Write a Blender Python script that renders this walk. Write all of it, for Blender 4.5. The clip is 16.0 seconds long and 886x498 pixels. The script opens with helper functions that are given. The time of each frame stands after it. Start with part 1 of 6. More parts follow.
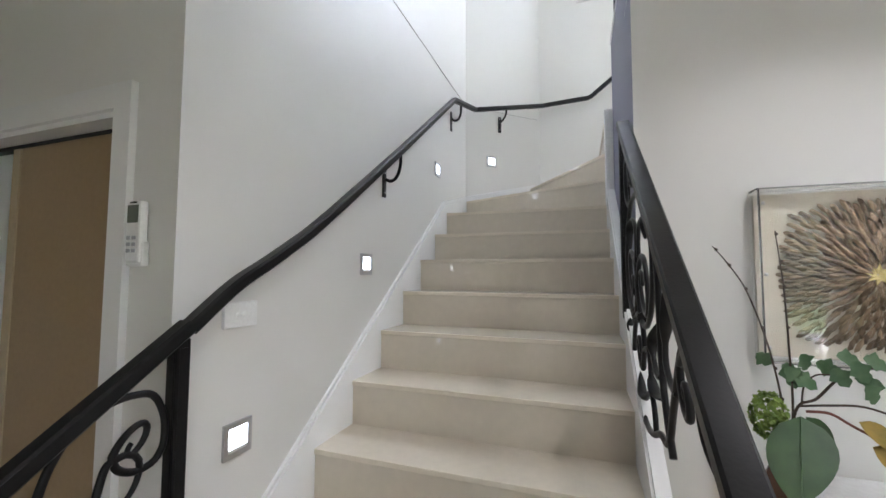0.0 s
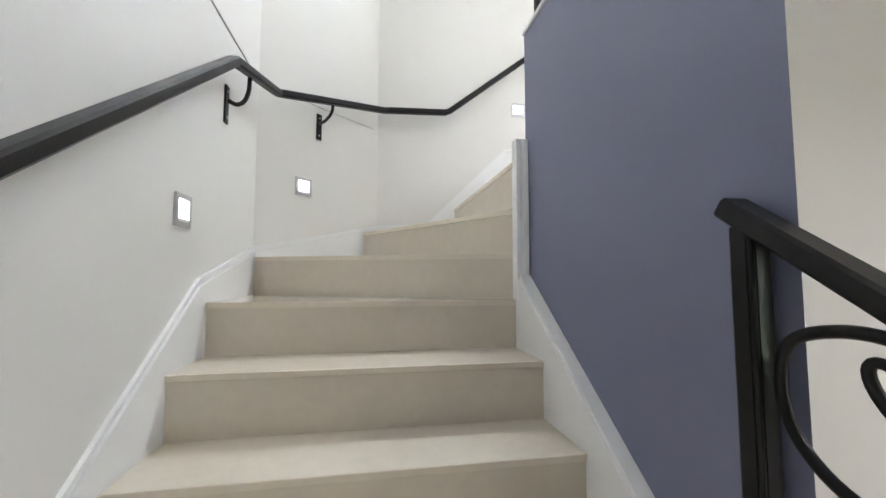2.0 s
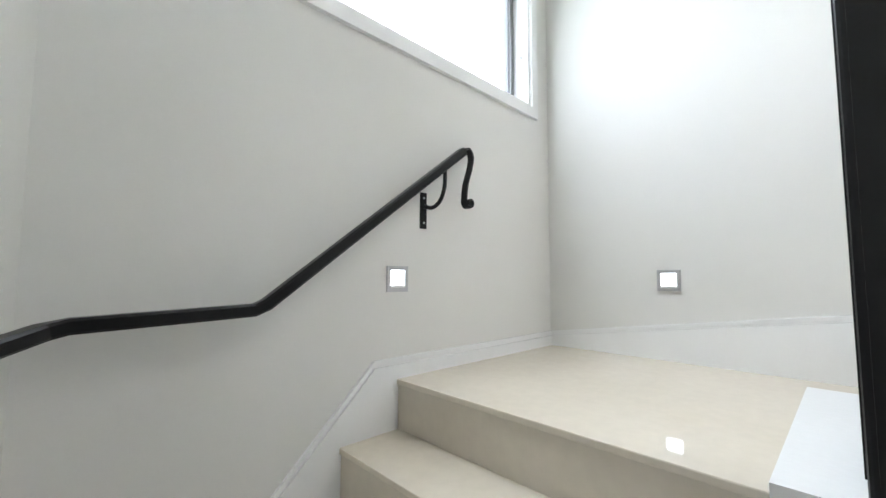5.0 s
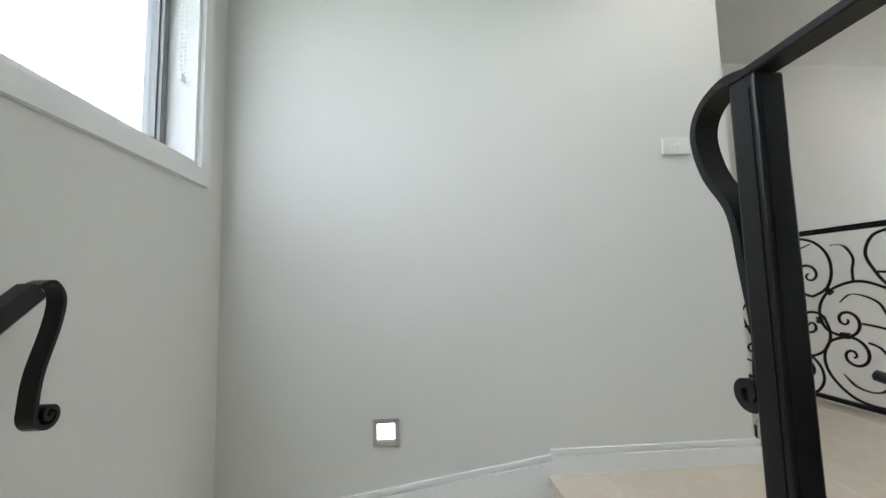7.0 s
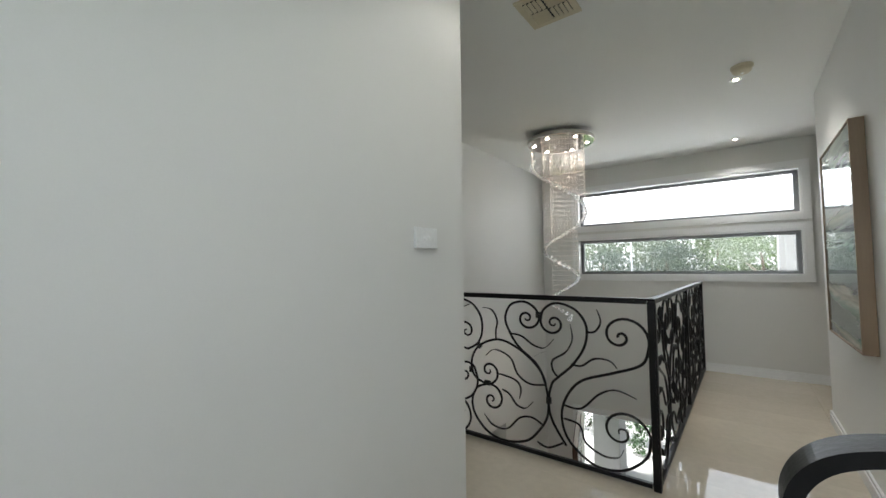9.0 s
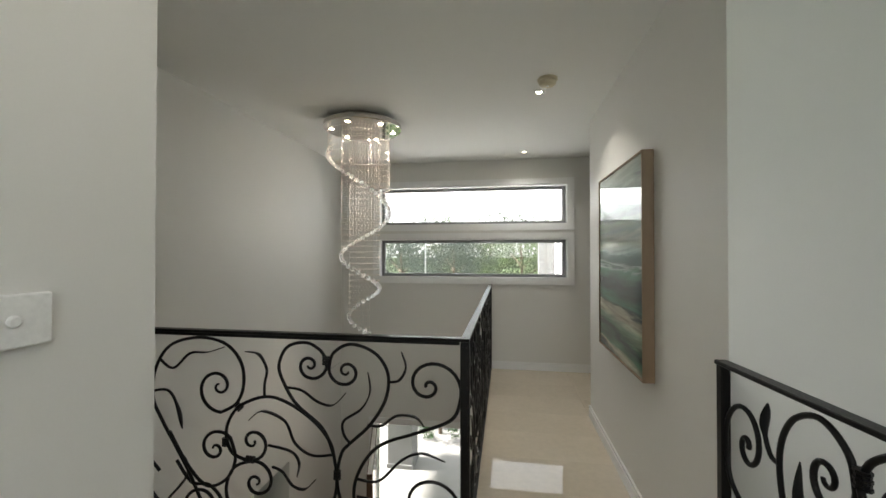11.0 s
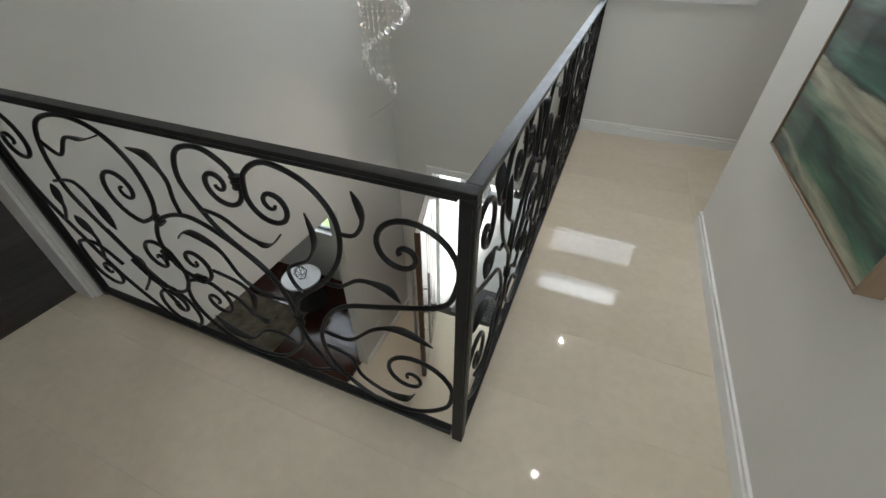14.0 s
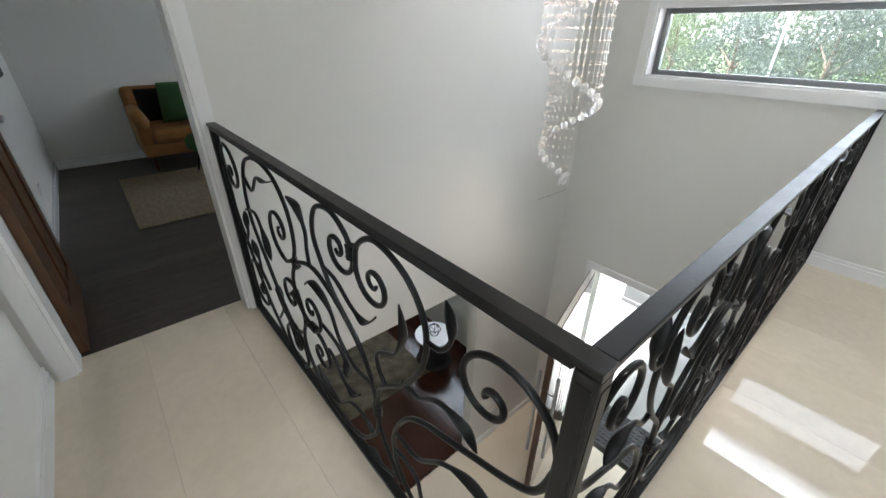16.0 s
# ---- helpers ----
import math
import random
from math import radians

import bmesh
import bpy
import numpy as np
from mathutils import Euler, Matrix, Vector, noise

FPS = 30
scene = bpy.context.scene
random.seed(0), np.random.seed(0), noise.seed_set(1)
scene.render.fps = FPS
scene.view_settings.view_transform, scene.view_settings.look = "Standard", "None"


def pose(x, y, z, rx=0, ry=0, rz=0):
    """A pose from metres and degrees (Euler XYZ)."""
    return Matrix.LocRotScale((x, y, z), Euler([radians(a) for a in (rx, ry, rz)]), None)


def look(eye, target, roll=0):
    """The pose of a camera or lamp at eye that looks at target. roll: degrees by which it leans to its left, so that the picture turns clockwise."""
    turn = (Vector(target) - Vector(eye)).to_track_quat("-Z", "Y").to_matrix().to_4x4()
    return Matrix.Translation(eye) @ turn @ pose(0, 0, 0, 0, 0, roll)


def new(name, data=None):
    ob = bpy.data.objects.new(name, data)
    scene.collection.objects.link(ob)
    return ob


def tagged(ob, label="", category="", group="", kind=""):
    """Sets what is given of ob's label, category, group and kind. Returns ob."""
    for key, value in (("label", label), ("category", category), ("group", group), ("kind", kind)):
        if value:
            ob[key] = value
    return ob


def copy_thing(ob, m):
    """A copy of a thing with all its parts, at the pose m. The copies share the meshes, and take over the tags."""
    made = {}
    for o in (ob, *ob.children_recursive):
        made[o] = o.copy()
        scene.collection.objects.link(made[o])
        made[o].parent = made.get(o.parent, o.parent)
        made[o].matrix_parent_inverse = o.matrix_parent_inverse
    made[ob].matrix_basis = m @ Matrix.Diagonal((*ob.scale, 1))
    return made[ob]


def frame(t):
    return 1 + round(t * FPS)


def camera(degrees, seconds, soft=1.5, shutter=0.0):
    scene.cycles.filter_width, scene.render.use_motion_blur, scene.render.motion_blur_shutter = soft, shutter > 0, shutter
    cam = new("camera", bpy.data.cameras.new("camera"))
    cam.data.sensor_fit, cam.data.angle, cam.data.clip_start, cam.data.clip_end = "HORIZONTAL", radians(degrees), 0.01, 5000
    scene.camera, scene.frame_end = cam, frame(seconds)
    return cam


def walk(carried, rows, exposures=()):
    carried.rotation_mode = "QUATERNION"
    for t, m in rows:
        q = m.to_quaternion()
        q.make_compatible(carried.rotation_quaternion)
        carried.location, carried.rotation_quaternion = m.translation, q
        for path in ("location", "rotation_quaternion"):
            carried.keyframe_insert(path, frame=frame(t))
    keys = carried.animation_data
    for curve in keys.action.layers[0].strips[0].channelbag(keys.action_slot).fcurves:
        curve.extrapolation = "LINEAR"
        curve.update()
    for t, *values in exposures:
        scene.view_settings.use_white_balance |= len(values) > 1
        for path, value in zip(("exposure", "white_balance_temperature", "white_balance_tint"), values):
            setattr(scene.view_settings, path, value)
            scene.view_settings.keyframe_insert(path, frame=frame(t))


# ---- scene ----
cam = camera(96.8, 16.0)
PATH = [
    (0, (0.931, -1.223, 1.523), (0.271, 0.661, 1.645), 0.2),
    (0.5, (0.677, -0.938, 1.548), (0.35, 1.03, 1.684), 0.0),
    (1, (0.577, -0.544, 1.672), (0.615, 1.45, 1.816), -0.3),
    (1.5, (0.536, -0.27, 1.852), (0.792, 1.708, 2.0), -0.0),
    (2, (0.554, 0.041, 2.044), (0.908, 2.004, 2.186), 0.1),
    (2.5, (0.519, 0.286, 2.238), (0.912, 2.242, 2.384), 0.6),
    (3, (0.522, 0.553, 2.437), (0.926, 2.505, 2.596), 0.4),
    (3.5, (0.542, 0.774, 2.627), (0.95, 2.726, 2.787), 0.7),
    (4, (0.559, 1.032, 2.828), (1.171, 2.93, 2.983), 0.7),
    (4.5, (0.6, 1.234, 3.018), (1.613, 2.952, 3.163), 0.4),
    (5, (0.642, 1.413, 3.218), (2.03, 2.845, 3.364), 0.2),
    (5.2, (0.652, 1.459, 3.28), (2.166, 2.758, 3.421), 0.3),
    (7.3, (1.233, 1.932, 3.807), (3.194, 1.588, 3.984), -1.5),
    (7.5, (1.312, 1.968, 3.845), (3.25, 1.502, 4.018), -1.5),
    (8, (1.462, 2.013, 3.978), (3.27, 1.186, 4.136), -1.2),
    (8.5, (1.609, 1.941, 4.095), (3.154, 0.675, 4.209), -0.5),
    (9, (1.751, 1.84, 4.19), (2.967, 0.247, 4.293), -0.6),
    (9.5, (1.86, 1.79, 4.26), (2.742, -0.01, 4.367), -0.4),
    (10, (1.907, 1.674, 4.295), (2.471, -0.243, 4.372), -0.4),
    (10.2, (1.93, 1.594, 4.3), (2.42, -0.344, 4.358), -0.3),
    (12.3, (2.01, 0.525, 4.545), (2.22, -1.463, 4.556), -0.4),
    (12.5, (2.02, 0.438, 4.541), (2.223, -1.551, 4.55), -0.5),
    (13, (2.0, 0.31, 4.478), (2.4, -1.6, 4.03), -0.2),
    (13.5, (1.959, 0.209, 4.446), (2.472, -1.487, 3.519), -0.1),
    (14, (1.946, 0.131, 4.409), (2.54, -1.305, 3.151), 0.1),
    (14.5, (1.992, 0.041, 4.381), (2.686, -1.275, 3.045), 0.3),
    (15, (1.997, -0.031, 4.372), (2.818, -1.259, 3.024), 0.7),
    (15.5, (1.997, -0.06, 4.371), (2.972, -1.181, 3.032), 1.0),
    (16, (2.002, -0.119, 4.375), (3.326, -1.267, 3.411), 0.7),
]
EXPOSURES = ((0.0, 4.2, 5950, 15), (1.0, 4.3, 5950, 14), (2.0, 4.4, 6200, 14), (3.0, 4.3, 6400, 12), (4.0, 4.05, 6350, 11), (5.2, 3.55, 6150, 11), (7.3, 2.8, 6250, 8), (9.0, 2.35, 6300, 7), (10.2, 2.2, 6800, 8), (12.5, 2.5, 6700, 5), (14.0, 2.65, 6250, 7), (15.0, 2.95, 6100, 9), (16.0, 3.3, 6050, 9))
walk(cam, [(t, look(eye, target, roll)) for t, eye, target, roll in PATH], EXPOSURES)

# ---- light ----
sky_world = bpy.data.worlds.new("sky")
scene.world = sky_world
sky_world.use_nodes = True
_nt = sky_world.node_tree
_bg = _nt.nodes["Background"]
_sky = _nt.nodes.new("ShaderNodeTexSky")
_sky.sky_type, _sky.sun_disc = "NISHITA", False
_sky.sun_elevation, _sky.sun_rotation = radians(55), radians(88)
_sky.air_density, _sky.dust_density = 1.0, 2.0
# thin bright cloud over the whole sky
_cloud = _nt.nodes.new("ShaderNodeMix"); _cloud.data_type = "RGBA"
_cloud.inputs["Factor"].default_value = 0.6
_cloud.inputs["B"].default_value = (12.0, 12.3, 12.8, 1)
_nt.links.new(_sky.outputs[0], _cloud.inputs["A"])
_nt.links.new(_cloud.outputs["Result"], _bg.inputs[0])
_bg.inputs[1].default_value = 0.075


def lamp(name, kind, m, energy, color=(1, 1, 1), size=0.1, size_y=None, spot=None):
    data = bpy.data.lights.new(name, kind)
    data.energy, data.color = energy, color
    if kind == "AREA":
        data.shape, data.size, data.size_y = "RECTANGLE", size, size_y or size
    elif kind == "SUN":
        data.angle = size
    else:
        data.shadow_soft_size = size
    if spot:
        data.spot_size, data.spot_blend = radians(spot), 0.6
    ob = new(name, data)
    ob.matrix_world = m
    return ob


lamp("sun", "SUN", look((14, 0.6, 20), (0, 0, 0)), 4.5, (1, 0.97, 0.93), radians(6))
# area lamps added at the heads of the stair and front windows for daylight
lamp("stair_window_daylight", "AREA", look((1.42, 2.74, 5.10), (0.5, 0.6, 2.8)), 2.2, (0.88, 0.95, 1.0), 0.8, 0.26)
lamp("front_window_daylight", "AREA", look((2.39, -3.66, 5.07), (2.39, -1.0, 4.6)), 1.2, (0.95, 0.98, 1.0), 2.15, 0.20)
# fill lamps in two added, unseen windows, to lift the dim rooms
lamp("room_window_daylight", "AREA", look((6.2, -3.62, 4.55), (6.2, 0.0, 3.6)), 0.5, (0.95, 0.98, 1.0), 1.9, 1.2)
lamp("lounge_window_daylight", "AREA", look((6.2, -3.62, 1.6), (6.0, 0.0, 0.6)), 0.6, (0.95, 0.98, 1.0), 1.9, 1.3)
# downlights of the hall; the last three are unseen fill spots added downstairs
for _x, _y, _z, _w in ((1.745, -1.56, 5.46, 3.4), (1.77, -3.17, 5.46, 3.6), (2.3, 0.55, 5.46, 1.5), (1.9, 0.95, 5.46, 1.5),
                       (2.9, -0.15, 2.66, 1.2), (1.75, -0.4, 2.66, 1.1), (1.65, -1.9, 2.66, 1.5)):
    lamp("downlight_glow", "SPOT", look((_x, _y, _z), (_x, _y + 0.001, 0)), _w, (1, 0.96, 0.90), 0.014, spot=125 if _z > 3 else 150)
for _k in range(3):
    _x, _y = 3.145 + 0.20 * math.cos(2.1 * _k + 0.6), -1.916 + 0.20 * math.sin(2.1 * _k + 0.6)
    lamp("chandelier_glow", "SPOT", look((_x, _y, 5.405), (3.145, -1.916, 3.4)), 9.0, (1, 0.82, 0.66), 0.012, spot=58)


# ---- materials ----
def material(name, base, rough=0.5, metal=0.0, second=None, scale=4.0, grain=60.0, bump=0.0, amount=0.5, spec=0.5, coat=0.0,
             stretch=(1, 1, 1), vary=0.0, rough_var=0.0, grainy=0.25, detail=6.0):
    m = bpy.data.materials.new(name)
    m.use_nodes = True
    nt = m.node_tree
    b = nt.nodes["Principled BSDF"]
    b.inputs["Roughness"].default_value, b.inputs["Metallic"].default_value = rough, metal
    b.inputs["Specular IOR Level"].default_value = spec
    b.inputs["Coat Weight"].default_value = coat
    tc = nt.nodes.new("ShaderNodeTexCoord")
    mp = nt.nodes.new("ShaderNodeMapping")
    mp.inputs["Scale"].default_value = stretch
    nt.links.new(tc.outputs["Object"], mp.inputs[0])
    vector = mp.outputs[0]
    if vary:
        info = nt.nodes.new("ShaderNodeObjectInfo")
        mul = nt.nodes.new("ShaderNodeMath"); mul.operation = "MULTIPLY"; mul.inputs[1].default_value = 37.0
        add = nt.nodes.new("ShaderNodeVectorMath"); add.operation = "ADD"
        nt.links.new(info.outputs["Random"], mul.inputs[0])
        nt.links.new(vector, add.inputs[0]); nt.links.new(mul.outputs[0], add.inputs[1])
        vector = add.outputs[0]
    big = nt.nodes.new("ShaderNodeTexNoise")
    big.inputs["Scale"].default_value, big.inputs["Detail"].default_value = scale, detail
    nt.links.new(vector, big.inputs["Vector"])
    fine = nt.nodes.new("ShaderNodeTexNoise")
    fine.inputs["Scale"].default_value, fine.inputs["Detail"].default_value = grain, 4
    nt.links.new(vector, fine.inputs["Vector"])
    second = second or tuple(c * 0.86 for c in base)
    mix = nt.nodes.new("ShaderNodeMix"); mix.data_type = "RGBA"
    mix.inputs["A"].default_value, mix.inputs["B"].default_value = (*base, 1), (*second, 1)
    ramp = nt.nodes.new("ShaderNodeMapRange")
    ramp.inputs["From Min"].default_value, ramp.inputs["From Max"].default_value = 0.35, 0.68
    ramp.inputs["To Max"].default_value = amount
    nt.links.new(big.outputs["Fac"], ramp.inputs["Value"])
    nt.links.new(ramp.outputs[0], mix.inputs["Factor"])
    mix2 = nt.nodes.new("ShaderNodeMix"); mix2.data_type = "RGBA"; mix2.blend_type = "MULTIPLY"
    mix2.inputs["Factor"].default_value = grainy
    nt.links.new(mix.outputs["Result"], mix2.inputs["A"])
    gr = nt.nodes.new("ShaderNodeMapRange")
    gr.inputs["From Min"].default_value, gr.inputs["From Max"].default_value = 0.3, 0.7
    gr.inputs["To Min"].default_value, gr.inputs["To Max"].default_value = 0.75, 1.1
    nt.links.new(fine.outputs["Fac"], gr.inputs["Value"])
    nt.links.new(gr.outputs[0], mix2.inputs["B"])
    nt.links.new(mix2.outputs["Result"], b.inputs["Base Color"])
    if vary:
        hsv = nt.nodes.new("ShaderNodeHueSaturation")
        vr = nt.nodes.new("ShaderNodeMapRange")
        vr.inputs["To Min"].default_value, vr.inputs["To Max"].default_value = 1 - vary, 1 + vary
        nt.links.new(info.outputs["Random"], vr.inputs["Value"])
        nt.links.new(vr.outputs[0], hsv.inputs["Value"])
        nt.links.new(mix2.outputs["Result"], hsv.inputs["Color"])
        nt.links.new(hsv.outputs[0], b.inputs["Base Color"])
    if rough_var:
        rr = nt.nodes.new("ShaderNodeMapRange")
        rr.inputs["To Min"].default_value, rr.inputs["To Max"].default_value = max(0.02, rough - rough_var), rough + rough_var
        nt.links.new(big.outputs["Fac"], rr.inputs["Value"])
        nt.links.new(rr.outputs[0], b.inputs["Roughness"])
    if bump:
        bp = nt.nodes.new("ShaderNodeBump")
        bp.inputs["Strength"].default_value, bp.inputs["Distance"].default_value = bump, 0.01
        nt.links.new(fine.outputs["Fac"], bp.inputs["Height"])
        nt.links.new(bp.outputs[0], b.inputs["Normal"])
    return m


def glow(name, color, strength):
    m = bpy.data.materials.new(name)
    m.use_nodes = True
    b = m.node_tree.nodes["Principled BSDF"]
    b.inputs["Base Color"].default_value = (*color, 1)
    b.inputs["Emission Color"].default_value, b.inputs["Emission Strength"].default_value = (*color, 1), strength
    return m


def clear(name, color=(1, 1, 1), rough=0.0, ior=1.45):
    m = bpy.data.materials.new(name)
    m.use_nodes = True
    b = m.node_tree.nodes["Principled BSDF"]
    b.inputs["Base Color"].default_value = (*color, 1)
    b.inputs["Transmission Weight"].default_value, b.inputs["Roughness"].default_value, b.inputs["IOR"].default_value = 1, rough, ior
    return m


M_WALL = material("wall_paint", (0.765, 0.755, 0.73), 0.5, grainy=0.04, second=(0.748, 0.738, 0.711), scale=1.3, grain=220, bump=0.015, spec=0.35)
M_CEIL = material("ceiling_paint", (0.84, 0.84, 0.82), 0.8, grainy=0.05, second=(0.82, 0.82, 0.80), scale=1.0, grain=180, bump=0.04)
M_BLUE = material("blue_grey_paint", (0.205, 0.215, 0.315), 0.45, grainy=0.06, second=(0.19, 0.20, 0.30), scale=1.6, grain=200, bump=0.06, spec=0.4)
M_TRIM = material("white_gloss_paint", (0.90, 0.90, 0.90), 0.25, grainy=0.03, second=(0.87, 0.87, 0.87), scale=3, grain=90, bump=0.03)
M_STONE = material("polished_cream_stone", (0.77, 0.70, 0.59), 0.05, second=(0.71, 0.635, 0.52), scale=2.6, grain=30, amount=0.5,
                   vary=0.02, spec=0.5, rough_var=0.02, grainy=0.14)
# the risers' stone, a little darker and smoother than the treads'
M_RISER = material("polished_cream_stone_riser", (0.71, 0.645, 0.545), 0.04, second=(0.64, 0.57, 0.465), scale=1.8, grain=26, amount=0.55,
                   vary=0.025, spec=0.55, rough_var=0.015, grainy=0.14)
M_GROUT = material("grout", (0.38, 0.33, 0.26), 0.8, grain=150, bump=0.2)
M_SLAB = material("plaster_edge", (0.78, 0.77, 0.75), 0.7, bump=0.1)
M_IRON = material("black_wrought_iron", (0.0055, 0.0055, 0.006), 0.34, 0.0, second=(0.011, 0.010, 0.010), scale=12, grain=140, bump=0.05, spec=0.28,
                  rough_var=0.1)
M_STEEL = material("brushed_steel", (0.58, 0.58, 0.60), 0.35, 1.0, scale=20, grain=300, stretch=(1, 1, 12))
M_CHROME = material("mirror_chrome", (0.56, 0.53, 0.50), 0.06, 1.0, scale=6, grain=80)
M_PLASTIC = material("white_plastic", (0.88, 0.88, 0.87), 0.35, scale=8, grain=120)
M_IVORY = material("aged_ivory_plastic", (0.66, 0.59, 0.43), 0.45, scale=12, grain=120)
M_DARK = material("dark_recess", (0.02, 0.02, 0.02), 0.6)
M_GLASS = clear("window_glass")
M_LED = glow("night_light_led", (0.90, 0.96, 1.0), 0.6)


# ---- mesh helpers ----
def mesh_object(name, bm, mat, parent=None, label="", smooth=False):
    bmesh.ops.recalc_face_normals(bm, faces=bm.faces)
    me = bpy.data.meshes.new(name)
    bm.to_mesh(me)
    bm.free()
    for one in (mat if isinstance(mat, (list, tuple)) else [mat]):
        me.materials.append(one)
    if smooth:
        me.shade_smooth()
    ob = new(name, me)
    if parent is not None:
        ob.parent = parent
    if label:
        ob["label"] = label
    return ob


def part(name, bm, mat, parent, label="", smooth=False):
    return mesh_object(name, bm, mat, parent, label, smooth)


def thing(name, label, category, m=None, group="", kind=""):
    ob = new(name)
    ob.empty_display_size = 0.1
    if m is not None:
        ob.matrix_world = m
    return tagged(ob, label, category, group, kind)


def add_box(bm, x0, x1, y0, y1, z0, z1, bevel=0.0, m=None):
    v = [bm.verts.new((x, y, z)) for x in (x0, x1) for y in (y0, y1) for z in (z0, z1)]
    f = [bm.faces.new([v[i] for i in q]) for q in ((0, 1, 3, 2), (4, 6, 7, 5), (0, 4, 5, 1), (2, 3, 7, 6), (0, 2, 6, 4), (1, 5, 7, 3))]
    if m is not None:
        bmesh.ops.transform(bm, matrix=m, verts=v)
    if bevel:
        edges = {e for q in f for e in q.edges}
        bmesh.ops.bevel(bm, geom=list(edges), offset=bevel, segments=2, affect="EDGES", profile=0.5)
    return v


def box(x0, x1, y0, y1, z0, z1, bevel=0.0, m=None):
    bm = bmesh.new()
    add_box(bm, x0, x1, y0, y1, z0, z1, bevel, m)
    return bm


def add_prism(bm, outline, low, high, m=None):
    """A prism over a plan outline of (x, y), from low to high."""
    a = [bm.verts.new((x, y, low)) for x, y in outline]
    b = [bm.verts.new((x, y, high)) for x, y in outline]
    bm.faces.new(a[::-1]); bm.faces.new(b)
    n = len(a)
    for i in range(n):
        bm.faces.new((a[i], a[(i + 1) % n], b[(i + 1) % n], b[i]))
    if m is not None:
        bmesh.ops.transform(bm, matrix=m, verts=a + b)
    return bm


def prism(outline, low, high, m=None):
    return add_prism(bmesh.new(), outline, low, high, m)


def add_tube(bm, points, radius, sides=8, taper=None, flat=1.0, normal=None):
    """A rod swept along points; taper(s) scales the radius from s = 0 to 1; flat squeezes it along the normal."""
    pts = [Vector(p) for p in points]
    n = len(pts)
    rings = []
    up = None
    for i, p in enumerate(pts):
        d = (pts[min(i + 1, n - 1)] - pts[max(i - 1, 0)]).normalized()
        if up is None:
            up = Vector((0, 0, 1)) if abs(d.z) < 0.9 else Vector((1, 0, 0))
        side = Vector(normal) if normal is not None else d.cross(up)
        if side.length < 1e-4:
            side = d.orthogonal()
        side.normalize()
        up = side.cross(d).normalized()
        r = radius * (taper(i / (n - 1)) if taper else 1.0)
        squeeze = flat(i / (n - 1)) if callable(flat) else flat
        rings.append([bm.verts.new(p + side * (math.cos(a) * r * squeeze) + up * (math.sin(a) * r))
                      for a in (2 * math.pi * k / sides for k in range(sides))])
    for a, b in zip(rings, rings[1:]):
        for k in range(sides):
            bm.faces.new((a[k], a[(k + 1) % sides], b[(k + 1) % sides], b[k]))
    bm.faces.new(rings[0][::-1]); bm.faces.new(rings[-1])


def tube(points, radius, sides=8, taper=None, flat=1.0, normal=None):
    bm = bmesh.new()
    add_tube(bm, points, radius, sides, taper, flat, normal)
    return bm


def lathe(profile, sides=24, m=None, bm=None):
    """A turned solid from (radius, height) pairs."""
    bm = bm or bmesh.new()
    rings = []
    for r, z in profile:
        rings.append([bm.verts.new((r * math.cos(2 * math.pi * k / sides), r * math.sin(2 * math.pi * k / sides), z)) for k in range(sides)])
    for a, b in zip(rings, rings[1:]):
        for k in range(sides):
            bm.faces.new((a[k], a[(k + 1) % sides], b[(k + 1) % sides], b[k]))
    bm.faces.new(rings[0][::-1]); bm.faces.new(rings[-1])
    if m is not None:
        bmesh.ops.transform(bm, matrix=m, verts=[v for r in rings for v in r])
    return bm


def smooth_path(points, steps=8):
    """A soft curve through the points."""
    p = [Vector(q) for q in points]
    out = []
    for i in range(len(p) - 1):
        a, b, c, d = p[max(i - 1, 0)], p[i], p[i + 1], p[min(i + 2, len(p) - 1)]
        for k in range(steps):
            s = k / steps
            out.append(0.5 * (2 * b + (c - a) * s + (2 * a - 5 * b + 4 * c - d) * s * s + (3 * b - a - 3 * c + d) * s ** 3))
    out.append(p[-1])
    return out


def cells(us, vs, holes):
    return {(i, j) for i in range(len(us) - 1) for j in range(len(vs) - 1)
            if not any(a < (us[i] + us[i + 1]) / 2 < b and c < (vs[j] + vs[j + 1]) / 2 < d for a, b, c, d in holes)}


def pierced(u0, u1, v0, v1, w0, w1, holes, place):
    """A slab over u, v from w0 to w1 with holes (u0, u1, v0, v1); place(u, v, w) gives the point."""
    us = sorted({u0, u1, *(min(max(a, u0), u1) for h in holes for a in h[:2])})
    vs = sorted({v0, v1, *(min(max(a, v0), v1) for h in holes for a in h[2:])})
    have = cells(us, vs, holes)
    bm = bmesh.new()
    made = {}

    def vert(i, j, w):
        if (i, j, w) not in made:
            made[i, j, w] = bm.verts.new(place(us[i], vs[j], w))
        return made[i, j, w]
    for i, j in have:
        ring = ((i, j), (i + 1, j), (i + 1, j + 1), (i, j + 1))
        for w in (w0, w1):
            bm.faces.new([vert(a, b, w) for a, b in ring])
        for (a, b), near in zip(zip(ring, ring[1:] + ring[:1]), ((i, j - 1), (i + 1, j), (i, j + 1), (i - 1, j))):
            if near not in have:
                bm.faces.new((vert(*a, w0), vert(*b, w0), vert(*b, w1), vert(*a, w1)))
    return bm


def wall_x(name, x0, x1, y0, y1, z0, z1, holes=(), mat=None, label=""):
    """A wall between x0 and x1 that runs along y; holes are (y0, y1, z0, z1)."""
    ob = mesh_object(name, pierced(y0, y1, z0, z1, x0, x1, list(holes), lambda u, v, w: (w, u, v)), mat or M_WALL)
    return tagged(ob, label or "smooth off-white painted plaster wall", "wall", kind="structure")


